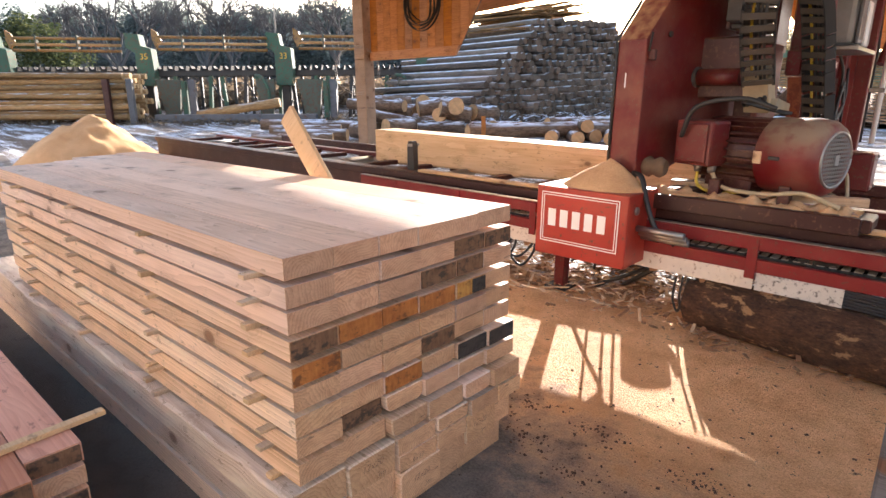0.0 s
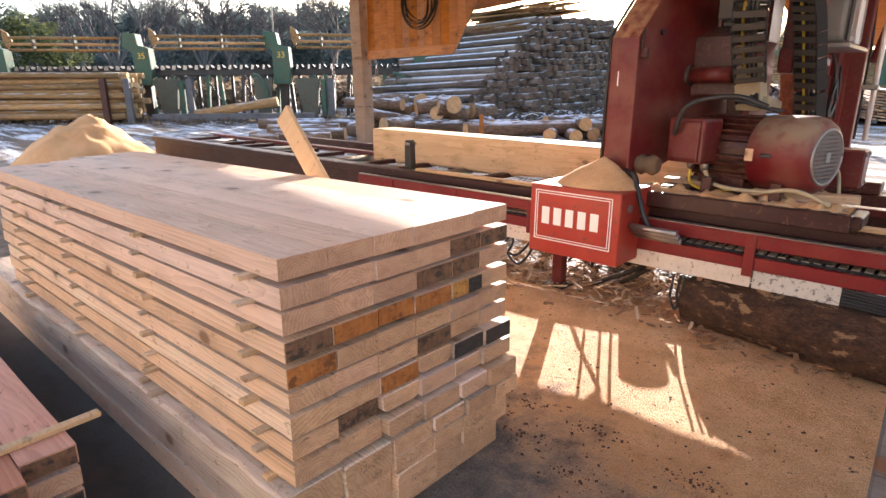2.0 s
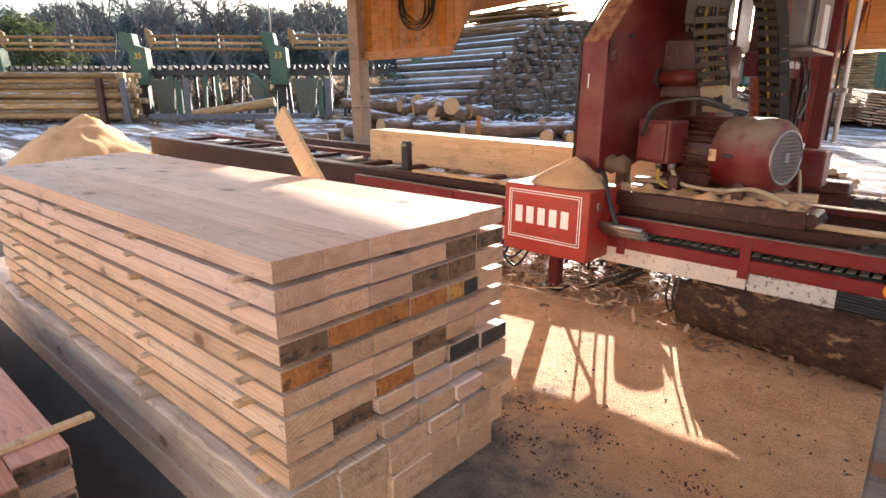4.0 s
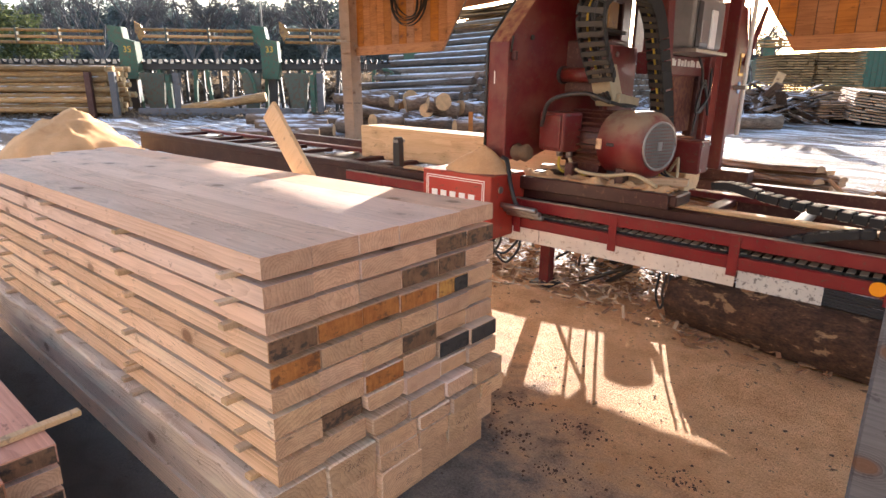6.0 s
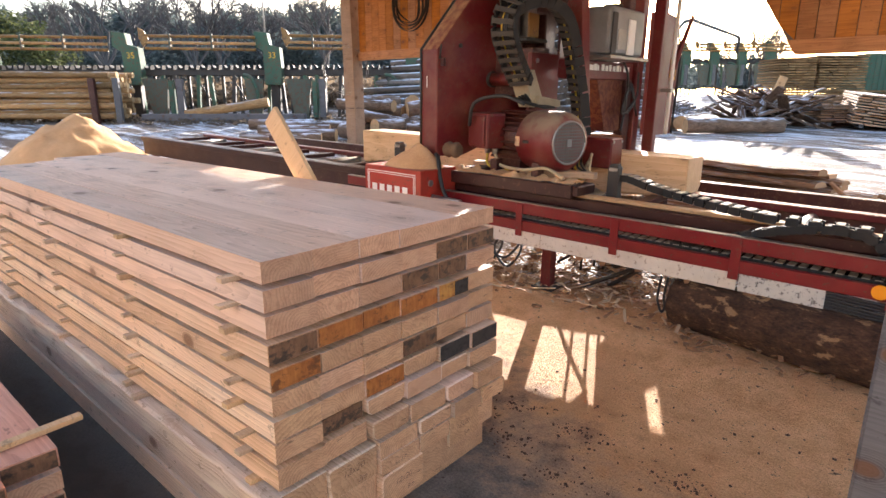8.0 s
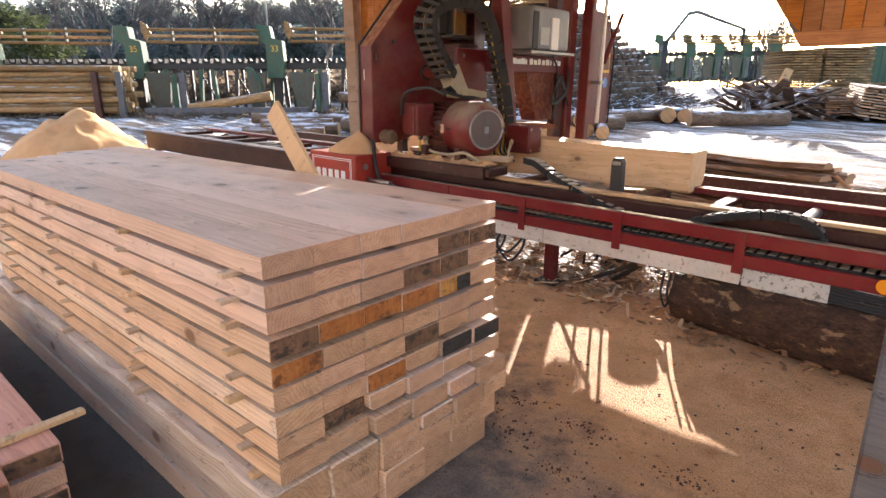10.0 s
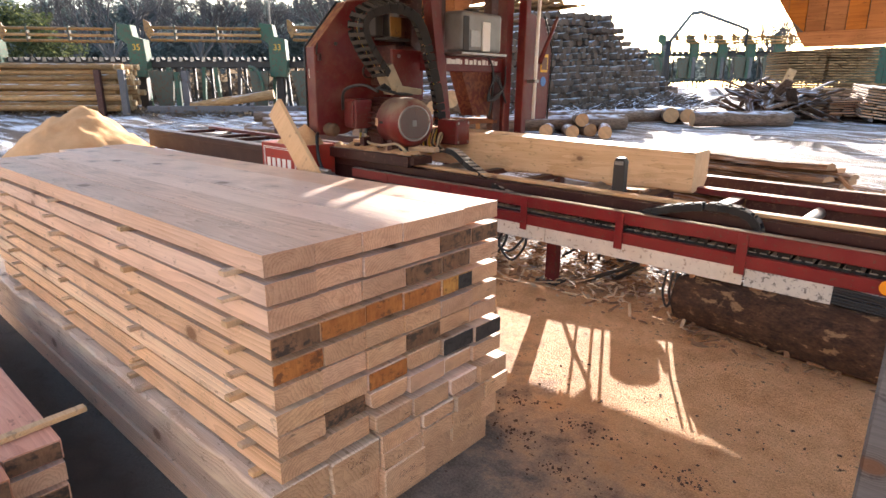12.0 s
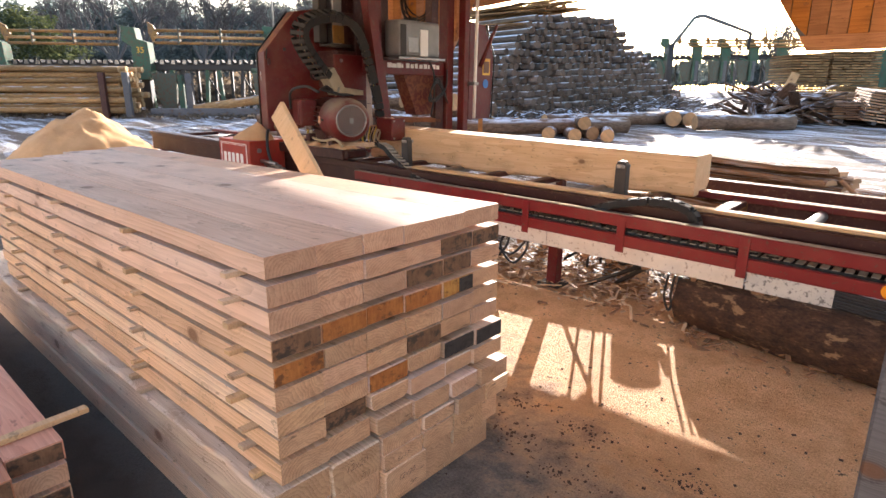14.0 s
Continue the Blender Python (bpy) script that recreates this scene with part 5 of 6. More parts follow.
def heap_of_slabs(u, r, n, w, h, label):
    p = thing("slab_heap", label, "slab pile", in_yard(u, r))
    meshes = [mesh_of("slab", slab_bm(random.uniform(1.2, 2.2), random.uniform(0.14, 0.3), 0.05), M_HEAPSLAB) for _ in range(6)]
    for i in range(n):
        q = random.random()
        ob = new("slab", random.choice(meshes))
        ob.parent = p
        ob.matrix_basis = pose(random.gauss(0, w * 0.28) * (1.1 - q * 0.7), random.gauss(0, 0.5), 0.05 + h * q * 0.9, random.uniform(-40, 40), random.uniform(-28, 28), random.gauss(25, 35))
    return p


heap_of_slabs(0.548, 18.6, 80, 2.2, 0.95, "tangled heap of offcut slabs with some snow on it")
pl = solid("upright_plank", box(-0.16, 0.16, -0.02, 0.02, 0, 0.75, 0.004), M_STICK, "short pale plank standing up out of the slab heap", "plank")
pl.matrix_basis = in_yard(0.555, 18.3, 0.8, 0) @ pose(0, 0, 0, 15, 12, 20)


def bundle(name, u, r, w, h, d, label, material, step=0.075, turn=0.0, rag=0.05):
    """Boards stacked in layers, each layer a piece with uneven ends."""
    p = thing(name, label, "board stack", in_yard(u, r, 0, turn))
    z = 0.1
    for x in (-w * 0.35, w * 0.35):
        part("bearer", box(x - 0.06, x + 0.06, -d / 2, d / 2, 0, 0.1, 0.004), M_OLDPOST, p)
    while z < h:
        x = -w / 2
        while x < w / 2 - 0.05:
            bw = random.uniform(0.22, 0.5)
            o = random.uniform(-rag, rag)
            ob = part("board", box(x, min(x + bw, w / 2 + o), -d / 2 + o, d / 2 + o, z, z + step * random.uniform(0.5, 0.7), 0), material, p)
            ob.rotation_euler = (0, radians(random.uniform(-0.7, 0.7)), radians(random.uniform(-1.2, 1.2)))
            x += bw + 0.01
        z += step
    return p


bundle("board_stack", 0.572, 30, 1.75, 2.05, 2.0, "tall stack of yellow boards with air gaps out in the yard", M_PALLET, 0.12)
bundle("board_stack", 0.645, 30, 2.3, 2.15, 2.0, "tall strapped stack of yellow boards out in the yard", M_PALLET, 0.12)
bundle("board_stack", 0.70, 27, 2.6, 0.75, 2.0, "low stack of yellow boards under thin snow", M_PALLET, 0.11)
bundle("slab_bundle", 0.60, 20, 1.9, 0.85, 2.2, "bundle of brown slabs capped with snow", M_SLAB, 0.08, -12, 0.16)
bundle("slab_bundle", 0.675, 19.2, 1.7, 0.62, 2.2, "bundle of brown slabs lying on the snow", M_SLAB, 0.07, -18, 0.18)
t = bundle("slab_bundle", 0.74, 18.2, 1.9, 0.9, 2.6, "tilted bundle of pinkish planks", M_SLAB, 0.08, -25, 0.1)
t.rotation_euler.rotate(Euler((0, radians(9), 0)))

# ---------------------------------------------------------------- single logs in the yard
LOGS = [mesh_of("log", log_mesh(l, r, 14, 5, 0.07, 0.93, 0.12), M_LOGBARK) for l, r in ((2.8, 0.22), (4.2, 0.19), (1.3, 0.2), (0.9, 0.24), (1.9, 0.17))]


def lay_log(k, u, r, z, turn, label, pitch=0.0, s=1.0):
    ob = tagged(new("log", LOGS[k]), label, "log", "logs lying in the yard")
    ob.matrix_basis = in_yard(u, r, z, 0) @ pose(0, 0, 0, random.uniform(0, 360) * 0, pitch, turn) @ Matrix.Diagonal((s, s, s, 1))
    return ob


LAB = ("short bark-covered pine log on the snow", "long bark-covered pine log lying in the yard", "cut log section with a fresh sawn end")
lay_log(0, 0.578, 16.8, 0.2, 2, LAB[1])
lay_log(1, 0.378, 17.3, 0.25, -100, LAB[2], s=1.15)
lay_log(1, 0.405, 17.3, 0.24, -96, LAB[2], s=1.05)
lay_log(1, 0.36, 18.0, 0.2, 24, LAB[1])
lay_log(1, 0.30, 16.0, 0.2, 18, LAB[1], s=1.1)
for u, r, z in ((0.17, 14.6, 0.15), (0.215, 14.4, 0.14), (0.245, 14.6, 0.16), (0.27, 14.2, 0.15), (0.23, 14.7, 0.40)):
    lay_log(4, u, r, z, -95 + random.uniform(-12, 12), LAB[2], s=0.95)
for u, r, z, turn, k in ((-0.185, 16.0, 0.18, 3, 4), (-0.175, 15.0, 0.17, -4, 4), (-0.2, 14.2, 0.16, 6, 4), (-0.168, 17.0, 0.2, 8, 4), (-0.14, 15.3, 0.22, -60, 3), (-0.135, 17.0, 0.2, 5, 4), (-0.21, 17.5, 0.2, 2, 4)):
    lay_log(k, u, r, z, turn, LAB[random.choice((0, 2))])
for i in range(42):
    u = random.uniform(-0.10, 0.075)
    z = random.choice((0.18, 0.2, 0.5, 0.75)) * (1.0 if u < 0.02 else 0.6)
    lay_log(random.choice((2, 3, 3, 4)), u, random.uniform(16.6, 18.4), z, random.choice((0, 15, -25, -55, -80, -70, -95, 40)), LAB[random.choice((0, 2))], random.uniform(-14, 14))
for i in range(5):
    lay_log(random.choice((2, 4)), random.uniform(-0.05, 0.16), random.uniform(16.2, 17.4), 0.16, random.uniform(-60, 40), LAB[0])
lath = solid("marker_stake", box(-0.05, 0.05, -0.02, 0.02, -0.1, 0.75, 0.003), M_PANEL, "small orange timber stake standing by the logs", "stake")
lath.matrix_basis = in_yard(0.055, 13.5, 0.0)


# ---------------------------------------------------------------- the great log pile
def build_log_pile():
    axis = 0.65 * RIGHT - 0.76 * FWD
    along = 0.76 * RIGHT + 0.65 * FWD
    o = EYE + 19 * FWD + 1.9 * RIGHT
    turn = math.degrees(math.atan2(axis.y, axis.x))
    pile = thing("log_pile", "huge pile of grey weathered logs with snow on their tops", "log pile", pose(o.x, o.y, 0, 0, 0, turn))

    def height(s):
        return float(np.interp(s, [-2.6, 0.7, 1.3, 5.2, 6.5, 10.5, 11.5], [0.1, 2.7, 3.2, 3.4, 2.65, 0.6, 0.0]))

    meshes = [mesh_of("log", log_mesh(random.uniform(5.2, 6.3), random.uniform(0.085, 0.122), 14, 2, 0.08, 0.85, 0.1), M_LOGGREY) for _ in range(14)]
    spots = []
    z, k = 0.15, 0
    while z < 3.6:
        s = -2.6 + (0.125 if k % 2 else 0)
        while s < 11.5:
            if z < height(s) + 0.12 * noise.noise((s * 1.5, z * 2, 0)):
                spots.append((s + random.uniform(-0.05, 0.05), z + random.uniform(-0.04, 0.04)))
            s += 0.25
        z += 0.217
        k += 1
    near = [p for p in spots if p[0] < 9.0][:300]
    rest = [p for p in spots if p not in near]
    for s, z in near:
        ob = new("log", random.choice(meshes))
        ob.parent = pile
        p = o + s * along
        push = random.uniform(-0.22, 0.10) + (0.25 if random.random() < 0.08 else 0)
        ob.matrix_basis = pose(push, s, ground_z(p.x, p.y) + z, random.uniform(0, 360), random.uniform(-1.2, 1.2), random.uniform(-2, 2))
    verts, faces = [], []
    for s, z in rest:
        p = o + s * along
        r = random.uniform(0.085, 0.122)
        x0, zz = random.uniform(-0.22, 0.10), ground_z(p.x, p.y) + z
        b = len(verts)
        for x in (x0 - 5.6, x0):
            verts += [(x, s + r * math.cos(a), zz + r * math.sin(a)) for a in [i * math.pi / 5 for i in range(10)]]
        faces += [(b + i, b + (i + 1) % 10, b + 10 + (i + 1) % 10, b + 10 + i) for i in range(10)] + [tuple(b + 10 + i for i in range(10)), tuple(b + i for i in reversed(range(10)))]
    me = bpy.data.meshes.new("log_mass")
    me.from_pydata(verts, [], faces)
    me.materials.append(M_LOGGREY)
    ob = tagged(new("log_mass", me), "more grey logs in the same pile", kind="stuff")
    ob.parent = pile
    # laths thrown on top
    top = thing("lath_bundle", "bundle of pale laths lying on the log pile", "lath bundle", pose(o.x, o.y, 0, 0, 0, turn))
    for i in range(46):
        s = random.uniform(0.7, 4.2)
        p = o + s * along
        q = part("lath", box(-1.9, 1.9, -0.08, 0.08, 0, 0.03, 0), M_PALLET, top)
        q.matrix_basis = pose(random.uniform(-2.6, -1.9), s, ground_z(p.x, p.y) + height(s) + 0.14 + 0.055 * (i % 9) * (1 - abs(s - 2.5) / 3), random.uniform(-8, 8), random.uniform(-3, 3), random.uniform(-5, 5))
    bm = bmesh.new()
    for i in range(900):
        s, d = random.uniform(-2.5, 11), abs(random.gauss(0, 0.8))
        p = o + s * along + (0.3 + d) * axis
        l = random.uniform(0.1, 0.6)
        bm_box(bm, -l, l, -0.03, 0.03, -0.02, 0.02, pose(p.x, p.y, ground_z(p.x, p.y) + 0.02 + 0.35 * max(0, 0.9 - d) * random.random(), random.uniform(-25, 25), random.uniform(-25, 25), random.uniform(0, 180)))
    tagged(new("bark_debris", mesh_of("bark_debris", bm, M_LOGGREY)), "bark and broken branches at the foot of the log pile", "bark debris", kind="stuff")
    return pile


build_log_pile()


# ---------------------------------------------------------------- log sorting line
def number(text, parent, x, y, z, size):
    cu = bpy.data.curves.new("number", "FONT")
    cu.body, cu.size, cu.extrude, cu.align_x = text, size, 0.004, "CENTER"
    cu.materials.append(M_STICKYEL)
    ob = new("number", cu)
    ob.parent = parent
    ob.matrix_basis = pose(x, y, z, 90, 0, 0)
    return tagged(ob, "yellow painted number")


def build_sorter(m, x0, x1, stations, label, span=1.0):
    so = thing("log_sorter", label, "conveyor", m)
    part("deck_beam", box(x0, x1, 0.0, 0.2, 1.50, 1.70, 0.01), M_DARKSTEEL, so)
    part("deck_beam", box(x0, x1, 1.0, 1.15, 1.50, 1.70, 0.01), M_DARKSTEEL, so)
    part("walkway", box(x0, x1, 1.2, 1.7, 1.68, 1.72, 0), M_STEEL, so)
    me = mesh_of("carrier", prism([(-0.12, 1.70), (0.12, 1.70), (0.15, 1.86), (0.11, 1.86), (0.05, 1.76), (-0.05, 1.76), (-0.11, 1.86), (-0.15, 1.86)], "y", -0.05, 0.25), M_CHAIN)
    x = x0 + 0.2
    while x < x1:
        ob = new("carrier", me)
        ob.parent = so
        ob.location = (x, 0, 0)
        x += 0.42
    x, k = x0 + 0.4, 0
    while x < x1:
        lean = 0.12 * (-1) ** k
        part("trestle_leg", prism([(x - 0.06, -0.1), (x + 0.06, -0.1), (x + 0.06 + lean, 1.5), (x - 0.06 + lean, 1.5)], "y", 0.02, 0.16), M_GREEN if k % 3 else M_DARKSTEEL, so)
        part("trestle_leg", box(x - 0.05, x + 0.05, 1.02, 1.13, -0.1, 1.5, 0), M_DARKSTEEL, so)
        if k % 2:
            part("cross_brace", tube([(x, 0.09, 0.3), (x - 0.62, 0.09, 1.4)], 0.03, 6), M_DARKSTEEL, so)
        x += 0.66 * span
        k += 1
    for xs, num in stations:
        st = part("station_cabinet", prism([(xs - 0.34, 1.15), (xs + 0.22, 1.15), (xs + 0.30, 1.6), (xs + 0.26, 2.45), (xs - 0.10, 2.55), (xs - 0.16, 2.95), (xs - 0.62, 3.0), (xs - 0.66, 2.5), (xs - 0.34, 2.3)], "y", -0.35, 0.1, 0.02), M_GREEN, so, "green steel sorting station")
        if num:
            number(num, st, xs - 0.02, -0.356, 2.08, 0.30)
        part("ejector_plate", prism([(xs + 0.55, 1.35), (xs + 1.45, 1.35), (xs + 1.30, -0.1), (xs + 0.85, -0.1)], "y", -0.9, -0.75, 0.01), M_RUSTPLATE, so, "rusty green tapered log stop plate")
        part("ejector_plate", prism([(xs - 1.0, 1.35), (xs - 0.3, 1.35), (xs - 0.45, -0.1), (xs - 0.85, -0.1)], "y", -0.7, -0.55, 0.01), M_RUSTPLATE, so, "rusty tapered log stop plate")
        part("stop_post", box(xs + 1.5, xs + 1.66, -1.0, -0.8, -0.1, 1.3, 0.01), M_GREEN, so)
        part("stop_post", box(xs + 1.72, xs + 1.95, -0.9, -0.7, -0.1, 1.35, 0.01), M_OLDPOST, so)
        part("kicker_arm", tube(spline([(xs - 1.1, -0.3, 1.5), (xs - 0.8, -0.6, 1.42), (xs - 0.55, -0.75, 1.0), (xs - 0.5, -0.8, 0.5)]), 0.06, 8), M_GREEN, so)
        part("column", box(xs - 0.2, xs + 0.1, -0.15, 0.15, -0.1, 1.2, 0.01), M_DARKSTEEL, so)
        part("flange", prism([(xs + 0.42, 2.75), (xs + 0.55, 2.45), (xs + 0.75, 2.72), (xs + 0.62, 3.0), (xs + 0.42, 3.12)], "y", -0.5, -0.42, 0.01), M_YELLOW, so, "ochre painted flange")
        for z, mm in ((2.84, M_YELLOW), (2.62, M_LOGYEL), (2.42, M_YELLOW)):
            part("guide_pipe", tube([(xs + 0.6, -0.45, z), (xs + 4.55, -0.45, z - 0.06)], 0.055, 10), mm, so)
        for x in (xs + 1.5, xs + 3.0):
            part("pipe_clip", box(x - 0.03, x + 0.03, -0.52, -0.38, 2.38, 2.90, 0), M_RUSTPLATE, so)
    return so


build_sorter(in_yard(0.0, 22.5), -24.0, 2.0, ((-21.7, ""), (-16.45, ""), (-11.15, "35"), (-6.05, "33"), (-0.9, "")), "long green log sorting conveyor on trestles behind the yard")
far = build_sorter(in_yard(0.0, 46.0, 0.9), 14.5, 34.0, ((16.5, ""), (18.6, ""), (20.7, ""), (22.8, ""), (24.9, "")), "far green log sorting conveyor with ochre flanges", 2.0)


# bundle of peeled logs with stop posts
def build_bundle():
    b = thing("peeled_log_bundle", "stack of yellow peeled logs held by rusty stop posts", "log pile", in_yard(0.0, 20.2))
    ms = [mesh_of("log", log_mesh(random.uniform(5.0, 6.5), random.uniform(0.08, 0.105), 12, 3, 0.06, 0.9, 0.15), M_LOGYEL) for _ in range(6)]
    z, k = 0.22, 0
    while z < 1.66:
        for i in range(5):
            ob = new("log", random.choice(ms))
            ob.parent = b
            ob.matrix_basis = pose(-10.85 + random.uniform(-0.3, 0.3), 0.22 * i + (0.1 if k % 2 else 0), z + random.uniform(-0.015, 0.015), random.uniform(0, 360), random.uniform(-0.6, 0.6), random.uniform(-0.8, 0.8))
        z += 0.168
        k += 1
    for x in (-16.0, -11.45, -10.65):
        part("stop_post", box(x - 0.1, x + 0.1, -0.35, -0.2, -0.1, 1.45, 0.01), M_OLDPOST if x > -11 else M_REDDARK, b, "rusty steel stop post")
    return b


build_bundle()
one = tagged(new("peeled_log", mesh_of("peeled_log", log_mesh(2.9, 0.16, 12, 4, 0.04, 0.9), M_LOGYEL)), "single yellow peeled log slanting down from the conveyor", "log")
one.matrix_basis = in_yard(-0.285, 21.0, 0.62, 0) @ pose(0, 0, 0, 0, -8, 3)
ob = tagged(new("squared_timber", mesh_of("squared_timber", box(-2.8, 2.8, -0.15, 0.15, 0, 0.26, 0.02), M_OLDPOST)), "grey squared timber lying on the ground", "timber beam")
ob.matrix_basis = in_yard(-0.36, 20.6, 0.0, 0)

# loader arm far off
cr = thing("loader_crane", "dark knuckle boom of a log loader far across the yard", "crane", in_yard(0.355, 42, 0, 0))
part("pillar", tube([(0.3, 0, 0.0), (0.3, 0, 3.2)], 0.22, 10), M_DARKSTEEL, cr)
part("inner_boom", tube([(0.0, 0, 2.6), (1.7, 0, 4.9)], [0.15, 0.11], 8), M_CRANE, cr)
part("outer_boom", tube([(1.7, 0, 4.9), (2.3, 0, 5.0), (5.6, 0, 3.9)], [0.13, 0.13, 0.10], 8), M_CRANE, cr)
part("grapple_link", tube([(5.6, 0, 3.9), (5.5, 0, 2.8)], 0.1, 8), M_DARKSTEEL, cr)

ct = thing("container", "dark green steel container at the edge of the yard", "container", in_yard(0.76, 33, 0, 0))
part("body", box(-1.8, 4.0, 0, 2.4, 0.1, 2.4, 0.03), M_GREEN, ct)
for i in range(18):
    part("rib", box(-1.7 + 0.31 * i, -1.55 + 0.31 * i, -0.03, 0.0, 0.2, 2.3, 0.01), M_GREEN, ct)


# ---------------------------------------------------------------- trees
def mat_leaf(name, a, b):
    n = Nodes(name, 0.8, spec=0.2)
    g = n.t.nodes.new("ShaderNodeNewGeometry")
    c = n.mix(g.outputs["Random Per Island"], a, b)
    n.base(c)
    tr = n.add("ShaderNodeBsdfTranslucent", Color=c)
    mx = n.add("ShaderNodeMixShader", Fac=0.45)
    n.t.links.new(n.b.outputs[0], mx.inputs[1])
    n.t.links.new(tr.outputs[0], mx.inputs[2])
    n.t.links.new(mx.outputs[0], n.t.nodes["Material Output"].inputs[0])
    return n.mat


# needle colours are paled and greyed to stand for distance haze
M_HAZE_NEEDLE = mat_leaf("haze_pale_needles", (0.11, 0.135, 0.125), (0.22, 0.25, 0.235))
M_EVERGREEN = mat_leaf("evergreen_leaves", (0.035, 0.05, 0.022), (0.125, 0.135, 0.055))
M_TWIG = mat_plain("bare_twigs", (0.10, 0.09, 0.085), 0.9)


def leaf_cloud(verts, faces, centre, radii, n, size):
    for _ in range(n):
        d = Vector((random.gauss(0, 1), random.gauss(0, 1), random.gauss(0, 1))).normalized() * random.random() ** 0.4
        c = Vector(centre) + Vector((d.x * radii[0], d.y * radii[1], d.z * radii[2]))
        a = Vector((random.uniform(-1, 1), random.uniform(-1, 1), random.uniform(-0.6, 0.6))).normalized() * size * random.uniform(0.6, 1.4)
        b = Vector((random.uniform(-1, 1), random.uniform(-1, 1), random.uniform(-1, 1))).normalized() * size * 0.6
        k = len(verts)
        verts += [c - a, c + b, c + a, c - b]
        faces.append((k, k + 1, k + 2, k + 3))


def mesh_from(name, verts, faces, material):
    me = bpy.data.meshes.new(name)
    me.from_pydata([tuple(v) for v in verts], [], faces)
    me.materials.append(material)
    return me


def far_wood(name, u0, u1, r, n, h0, h1, label, leaf=0.5, puffs=7, dense=60):
    verts, faces, trunks = [], [], bmesh.new()
    for i in range(n):
        u = u0 + (u1 - u0) * (i + random.random()) / n
        p = yard(u, r * random.uniform(0.9, 1.15))
        h = random.uniform(h0, h1)
        for k in range(puffs):
            t = (k + 1) / puffs
            w = h * 0.22 * (1.15 - t) + 0.8
            leaf_cloud(verts, faces, (p.x + random.gauss(0, w * 0.5), p.y + random.gauss(0, w * 0.5), p.z + h * (0.18 + 0.8 * t)), (w, w, h * 0.1), dense, leaf)
        bm_tube(trunks, [(p.x, p.y, p.z - 0.3), (p.x, p.y, p.z + h * 0.85)], [0.16, 0.05], 5)
    tagged(new(name, mesh_from(name, verts, faces, M_HAZE_NEEDLE)), label, "woods", kind="stuff")
    tagged(new("tree_trunks", mesh_of("tree_trunks", trunks, M_TWIG)), "grey trunks of the far wood", "woods", kind="stuff")


far_wood("pine_thicket", -0.95, 0.02, 68, 230, 4.0, 6.2, "young pines and scrub beyond the yard, grey-green as in haze", 0.2, 5, 130)
far_wood("pine_wood", -0.95, 0.02, 88, 330, 9.0, 11.4, "pine wood beyond the sawmill yard, haze put into its colour", 0.26, 7, 120)
far_wood("distant_wood", 0.0, 1.0, 170, 260, 6, 9.5, "distant wood along the horizon, haze put into its colour", 0.42, 5, 90)


def grow(bm, p, d, l, r, depth):
    q = p + d * l
    mid = p + d * l * 0.5 + Vector((random.gauss(0, 1), random.gauss(0, 1), random.gauss(0, 1))) * l * 0.04
    bm_tube(bm, [p, mid, q], [r, r * 0.85, r * 0.65], 4 if depth < 3 else 5, cap=False)
    if depth == 0:
        return
    for _ in range(random.choice((2, 3, 3))):
        nd = (d + Vector((random.gauss(0, 0.42), random.gauss(0, 0.42), random.gauss(0.08, 0.28)))).normalized()
        grow(bm, p + d * l * random.uniform(0.55, 1.0), nd, l * random.uniform(0.62, 0.85), r * 0.58, depth - 1)


def bare_tree(u, r, h, label):
    tr = thing("bare_tree", label, "tree", in_yard(u, r))
    part("trunk", tube([(0, 0, -0.3), (0.05, 0, h * 0.15), (0, 0.05, h * 0.3)], [h * 0.022, h * 0.018, h * 0.016], 8), M_TWIG, tr)
    bm = bmesh.new()
    for _ in range(5):
        grow(bm, Vector((0, 0, h * random.uniform(0.16, 0.3))), Vector((random.gauss(0, 0.3), random.gauss(0, 0.3), 1)).normalized(), h * 0.24, h * 0.016, 5)
    part("crown", bm, M_TWIG, tr)


for u, r, h in ((-0.545, 48, 10), (-0.50, 55, 12), (-0.40, 50, 9.5), (-0.36, 52, 10.5), (-0.185, 46, 9), (-0.28, 60, 10), (0.52, 75, 9.5), (0.545, 80, 11), (0.47, 95, 9), (-0.6, 60, 12)):
    bare_tree(u, r, h, "leafless grey tree behind the sawmill yard")

ev = thing("evergreen_bush", "dense green evergreen shrub at the edge of the yard", "shrub", in_yard(-0.68, 33))
part("trunk", tube([(0, 0, -0.2), (0, 0, 2.0)], [0.16, 0.08], 7), M_TWIG, ev)
verts, faces = [], []
for i in range(60):
    a = random.uniform(-3.2, 2.6)
    leaf_cloud(verts, faces, (a, random.uniform(-1.2, 1.2), 0.6 + random.random() * 3.9 * (1 - (abs(a + 0.6) / 3.6) ** 2)), (0.7, 0.8, 0.5), 120, 0.12)
ob = new("crown", mesh_from("crown", verts, faces, M_EVERGREEN))
ob.parent = ev
pole = solid("thin_mast", tube([tuple(yard(-0.283, 40)), tuple(yard(-0.283, 40, 12))], 0.06, 8), M_STEEL, "thin grey mast standing behind the conveyor", "mast")

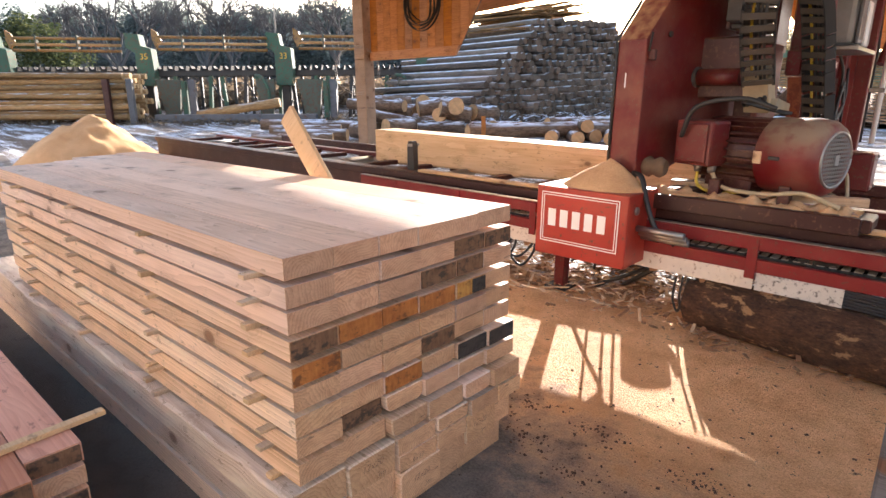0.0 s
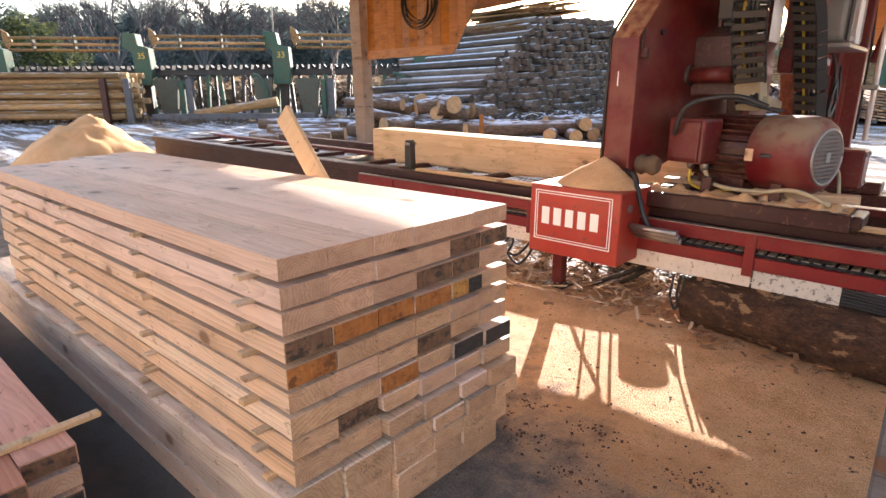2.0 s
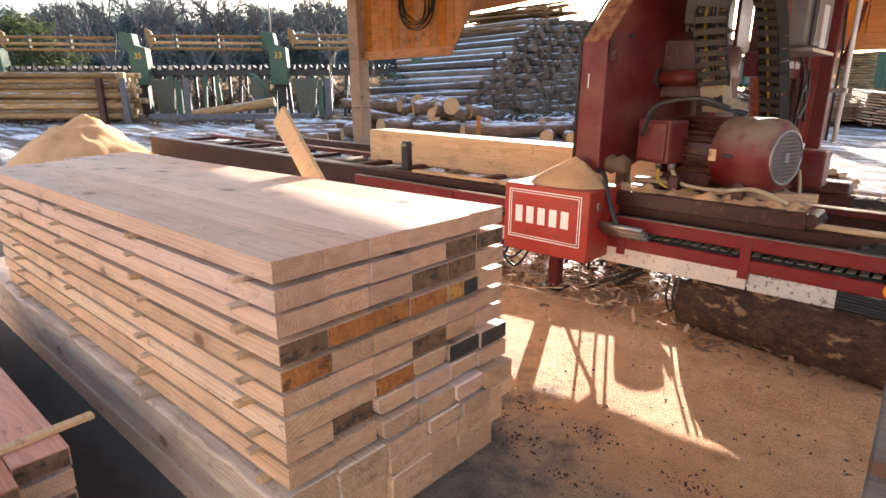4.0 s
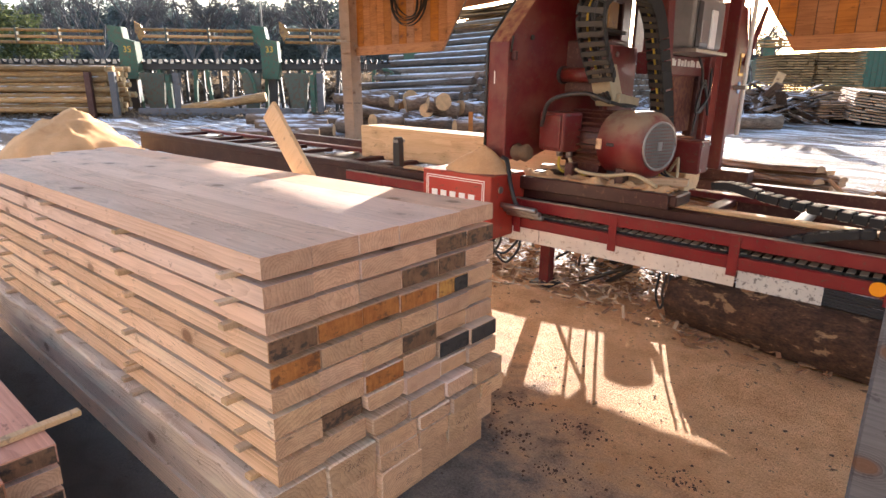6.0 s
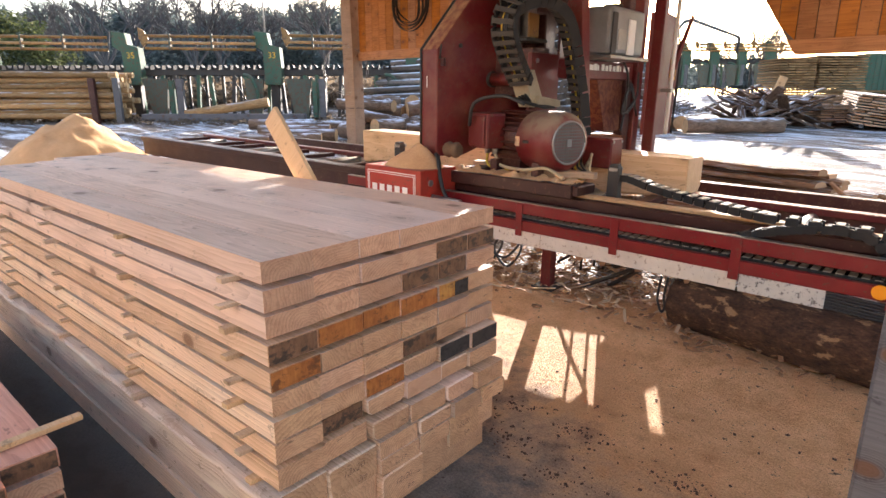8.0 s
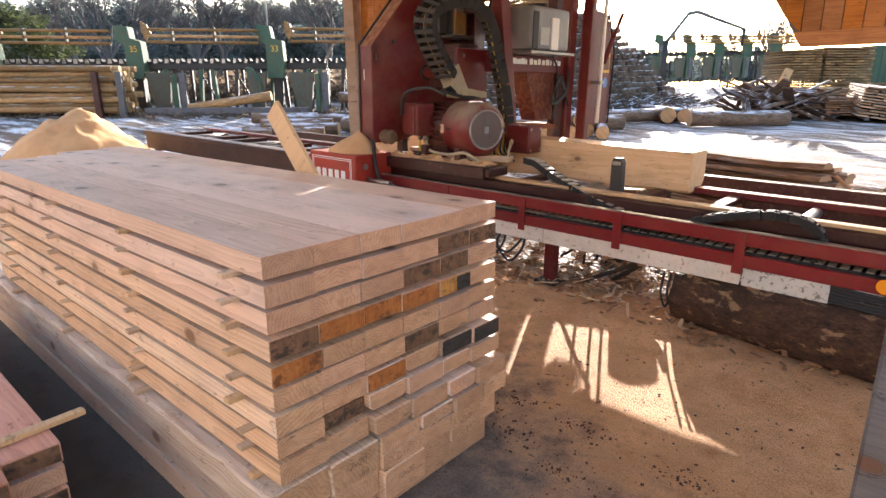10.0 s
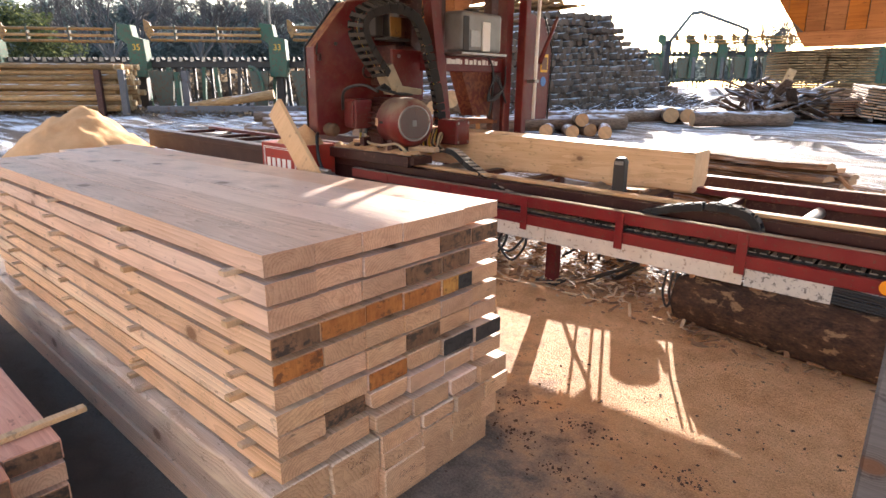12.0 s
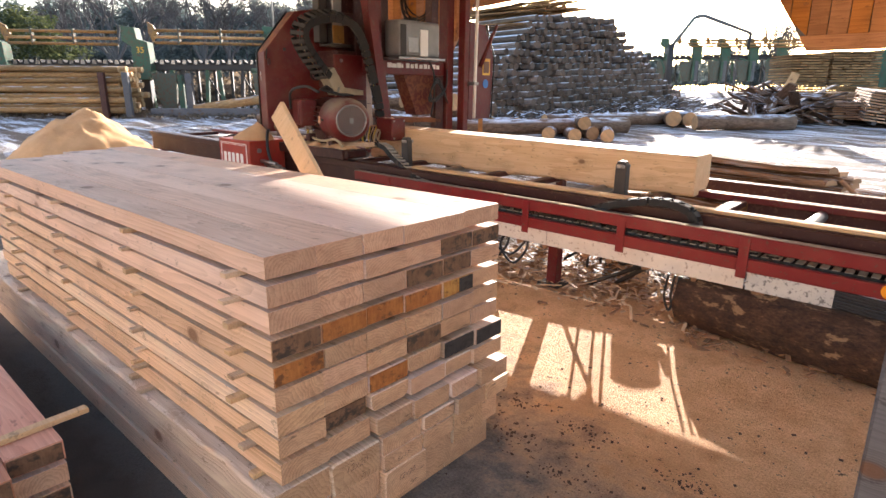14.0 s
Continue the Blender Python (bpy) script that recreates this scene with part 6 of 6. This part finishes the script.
# dry brush behind the conveyor
M_BRUSH = mat_leaf("dry_brush", (0.10, 0.075, 0.055), (0.24, 0.18, 0.12))
verts, faces = [], []
for i in range(230):
    p = yard(random.uniform(-0.85, 0.05), random.uniform(25.5, 34), 0.45)
    leaf_cloud(verts, faces, tuple(p), (1.3, 1.3, random.uniform(0.6, 1.2)), 50, 0.2)
tagged(new("brushwood", mesh_from("brushwood", verts, faces, M_BRUSH)), "dry brown brush and weeds behind the conveyor", "brush", kind="stuff")
verts, faces = [], []
for i in range(120):
    p = yard(random.uniform(-0.8, -0.12), random.gauss(20.6, 0.7), 0.02)
    leaf_cloud(verts, faces, tuple(p), (0.5, 0.35, 0.12), 30, 0.07)
tagged(new("weeds", mesh_from("weeds", verts, faces, M_BRUSH)), "dead weeds and bark litter along the conveyor", "weeds", kind="stuff")


def motions():
    """The saw head runs along the bed; its chain's bend follows at half the way."""
    rows = [(0, 0), (1.0, 0), (1.5, -0.02), (3.0, -0.045), (3.5, -0.10), (4.2, -0.30), (4.8, -0.53), (5.5, -0.825), (6.0, -0.995), (6.5, -1.18), (7.0, -1.37), (7.5, -1.555), (8.0, -1.75),
            (9.25, -2.30), (10.5, -2.86), (11.0, -3.10), (11.5, -3.33), (12.0, -3.57), (12.5, -3.81), (13.0, -4.06), (13.5, -4.32), (14.0, -4.60)]
    slope = math.sin(radians(SLOPE))
    walk(HEAD, [(t, pose(d, 0, -slope * d, 0, SLOPE, 0)) for t, d in rows])
    walk(TRAIL, [(t, pose(1.22 + d, 3.42, 0.93 - slope * (d + 1.22), 0, SLOPE, 0)) for t, d in rows])
    sag = [(0, 0.5), (6.5, 0.5), (8.2, 2.5), (10.3, 11.5), (14, 12.5)]      # pitch of the run behind the carriage
    end = [(t, Vector((1.15 * math.cos(radians(a)), -0.27, -0.03 - 1.15 * math.sin(radians(a))))) for t, a in sag]
    walk(RUN_NEAR, [(t, pose(0, 0, 0, 0, a, 0)) for t, a in sag])
    walk(RUN_FAR, [(t, pose(p.x, p.y, p.z, 0, min(a, 3.0) * 0.4, 0)) for (t, p), (_, a) in zip(end, sag)])
    walk(LOOP, [(t, pose(1.70 + 0.38 * d, 0, -slope * (1.70 + 0.38 * d), 0, SLOPE, 0)) for t, d in rows])


motions()
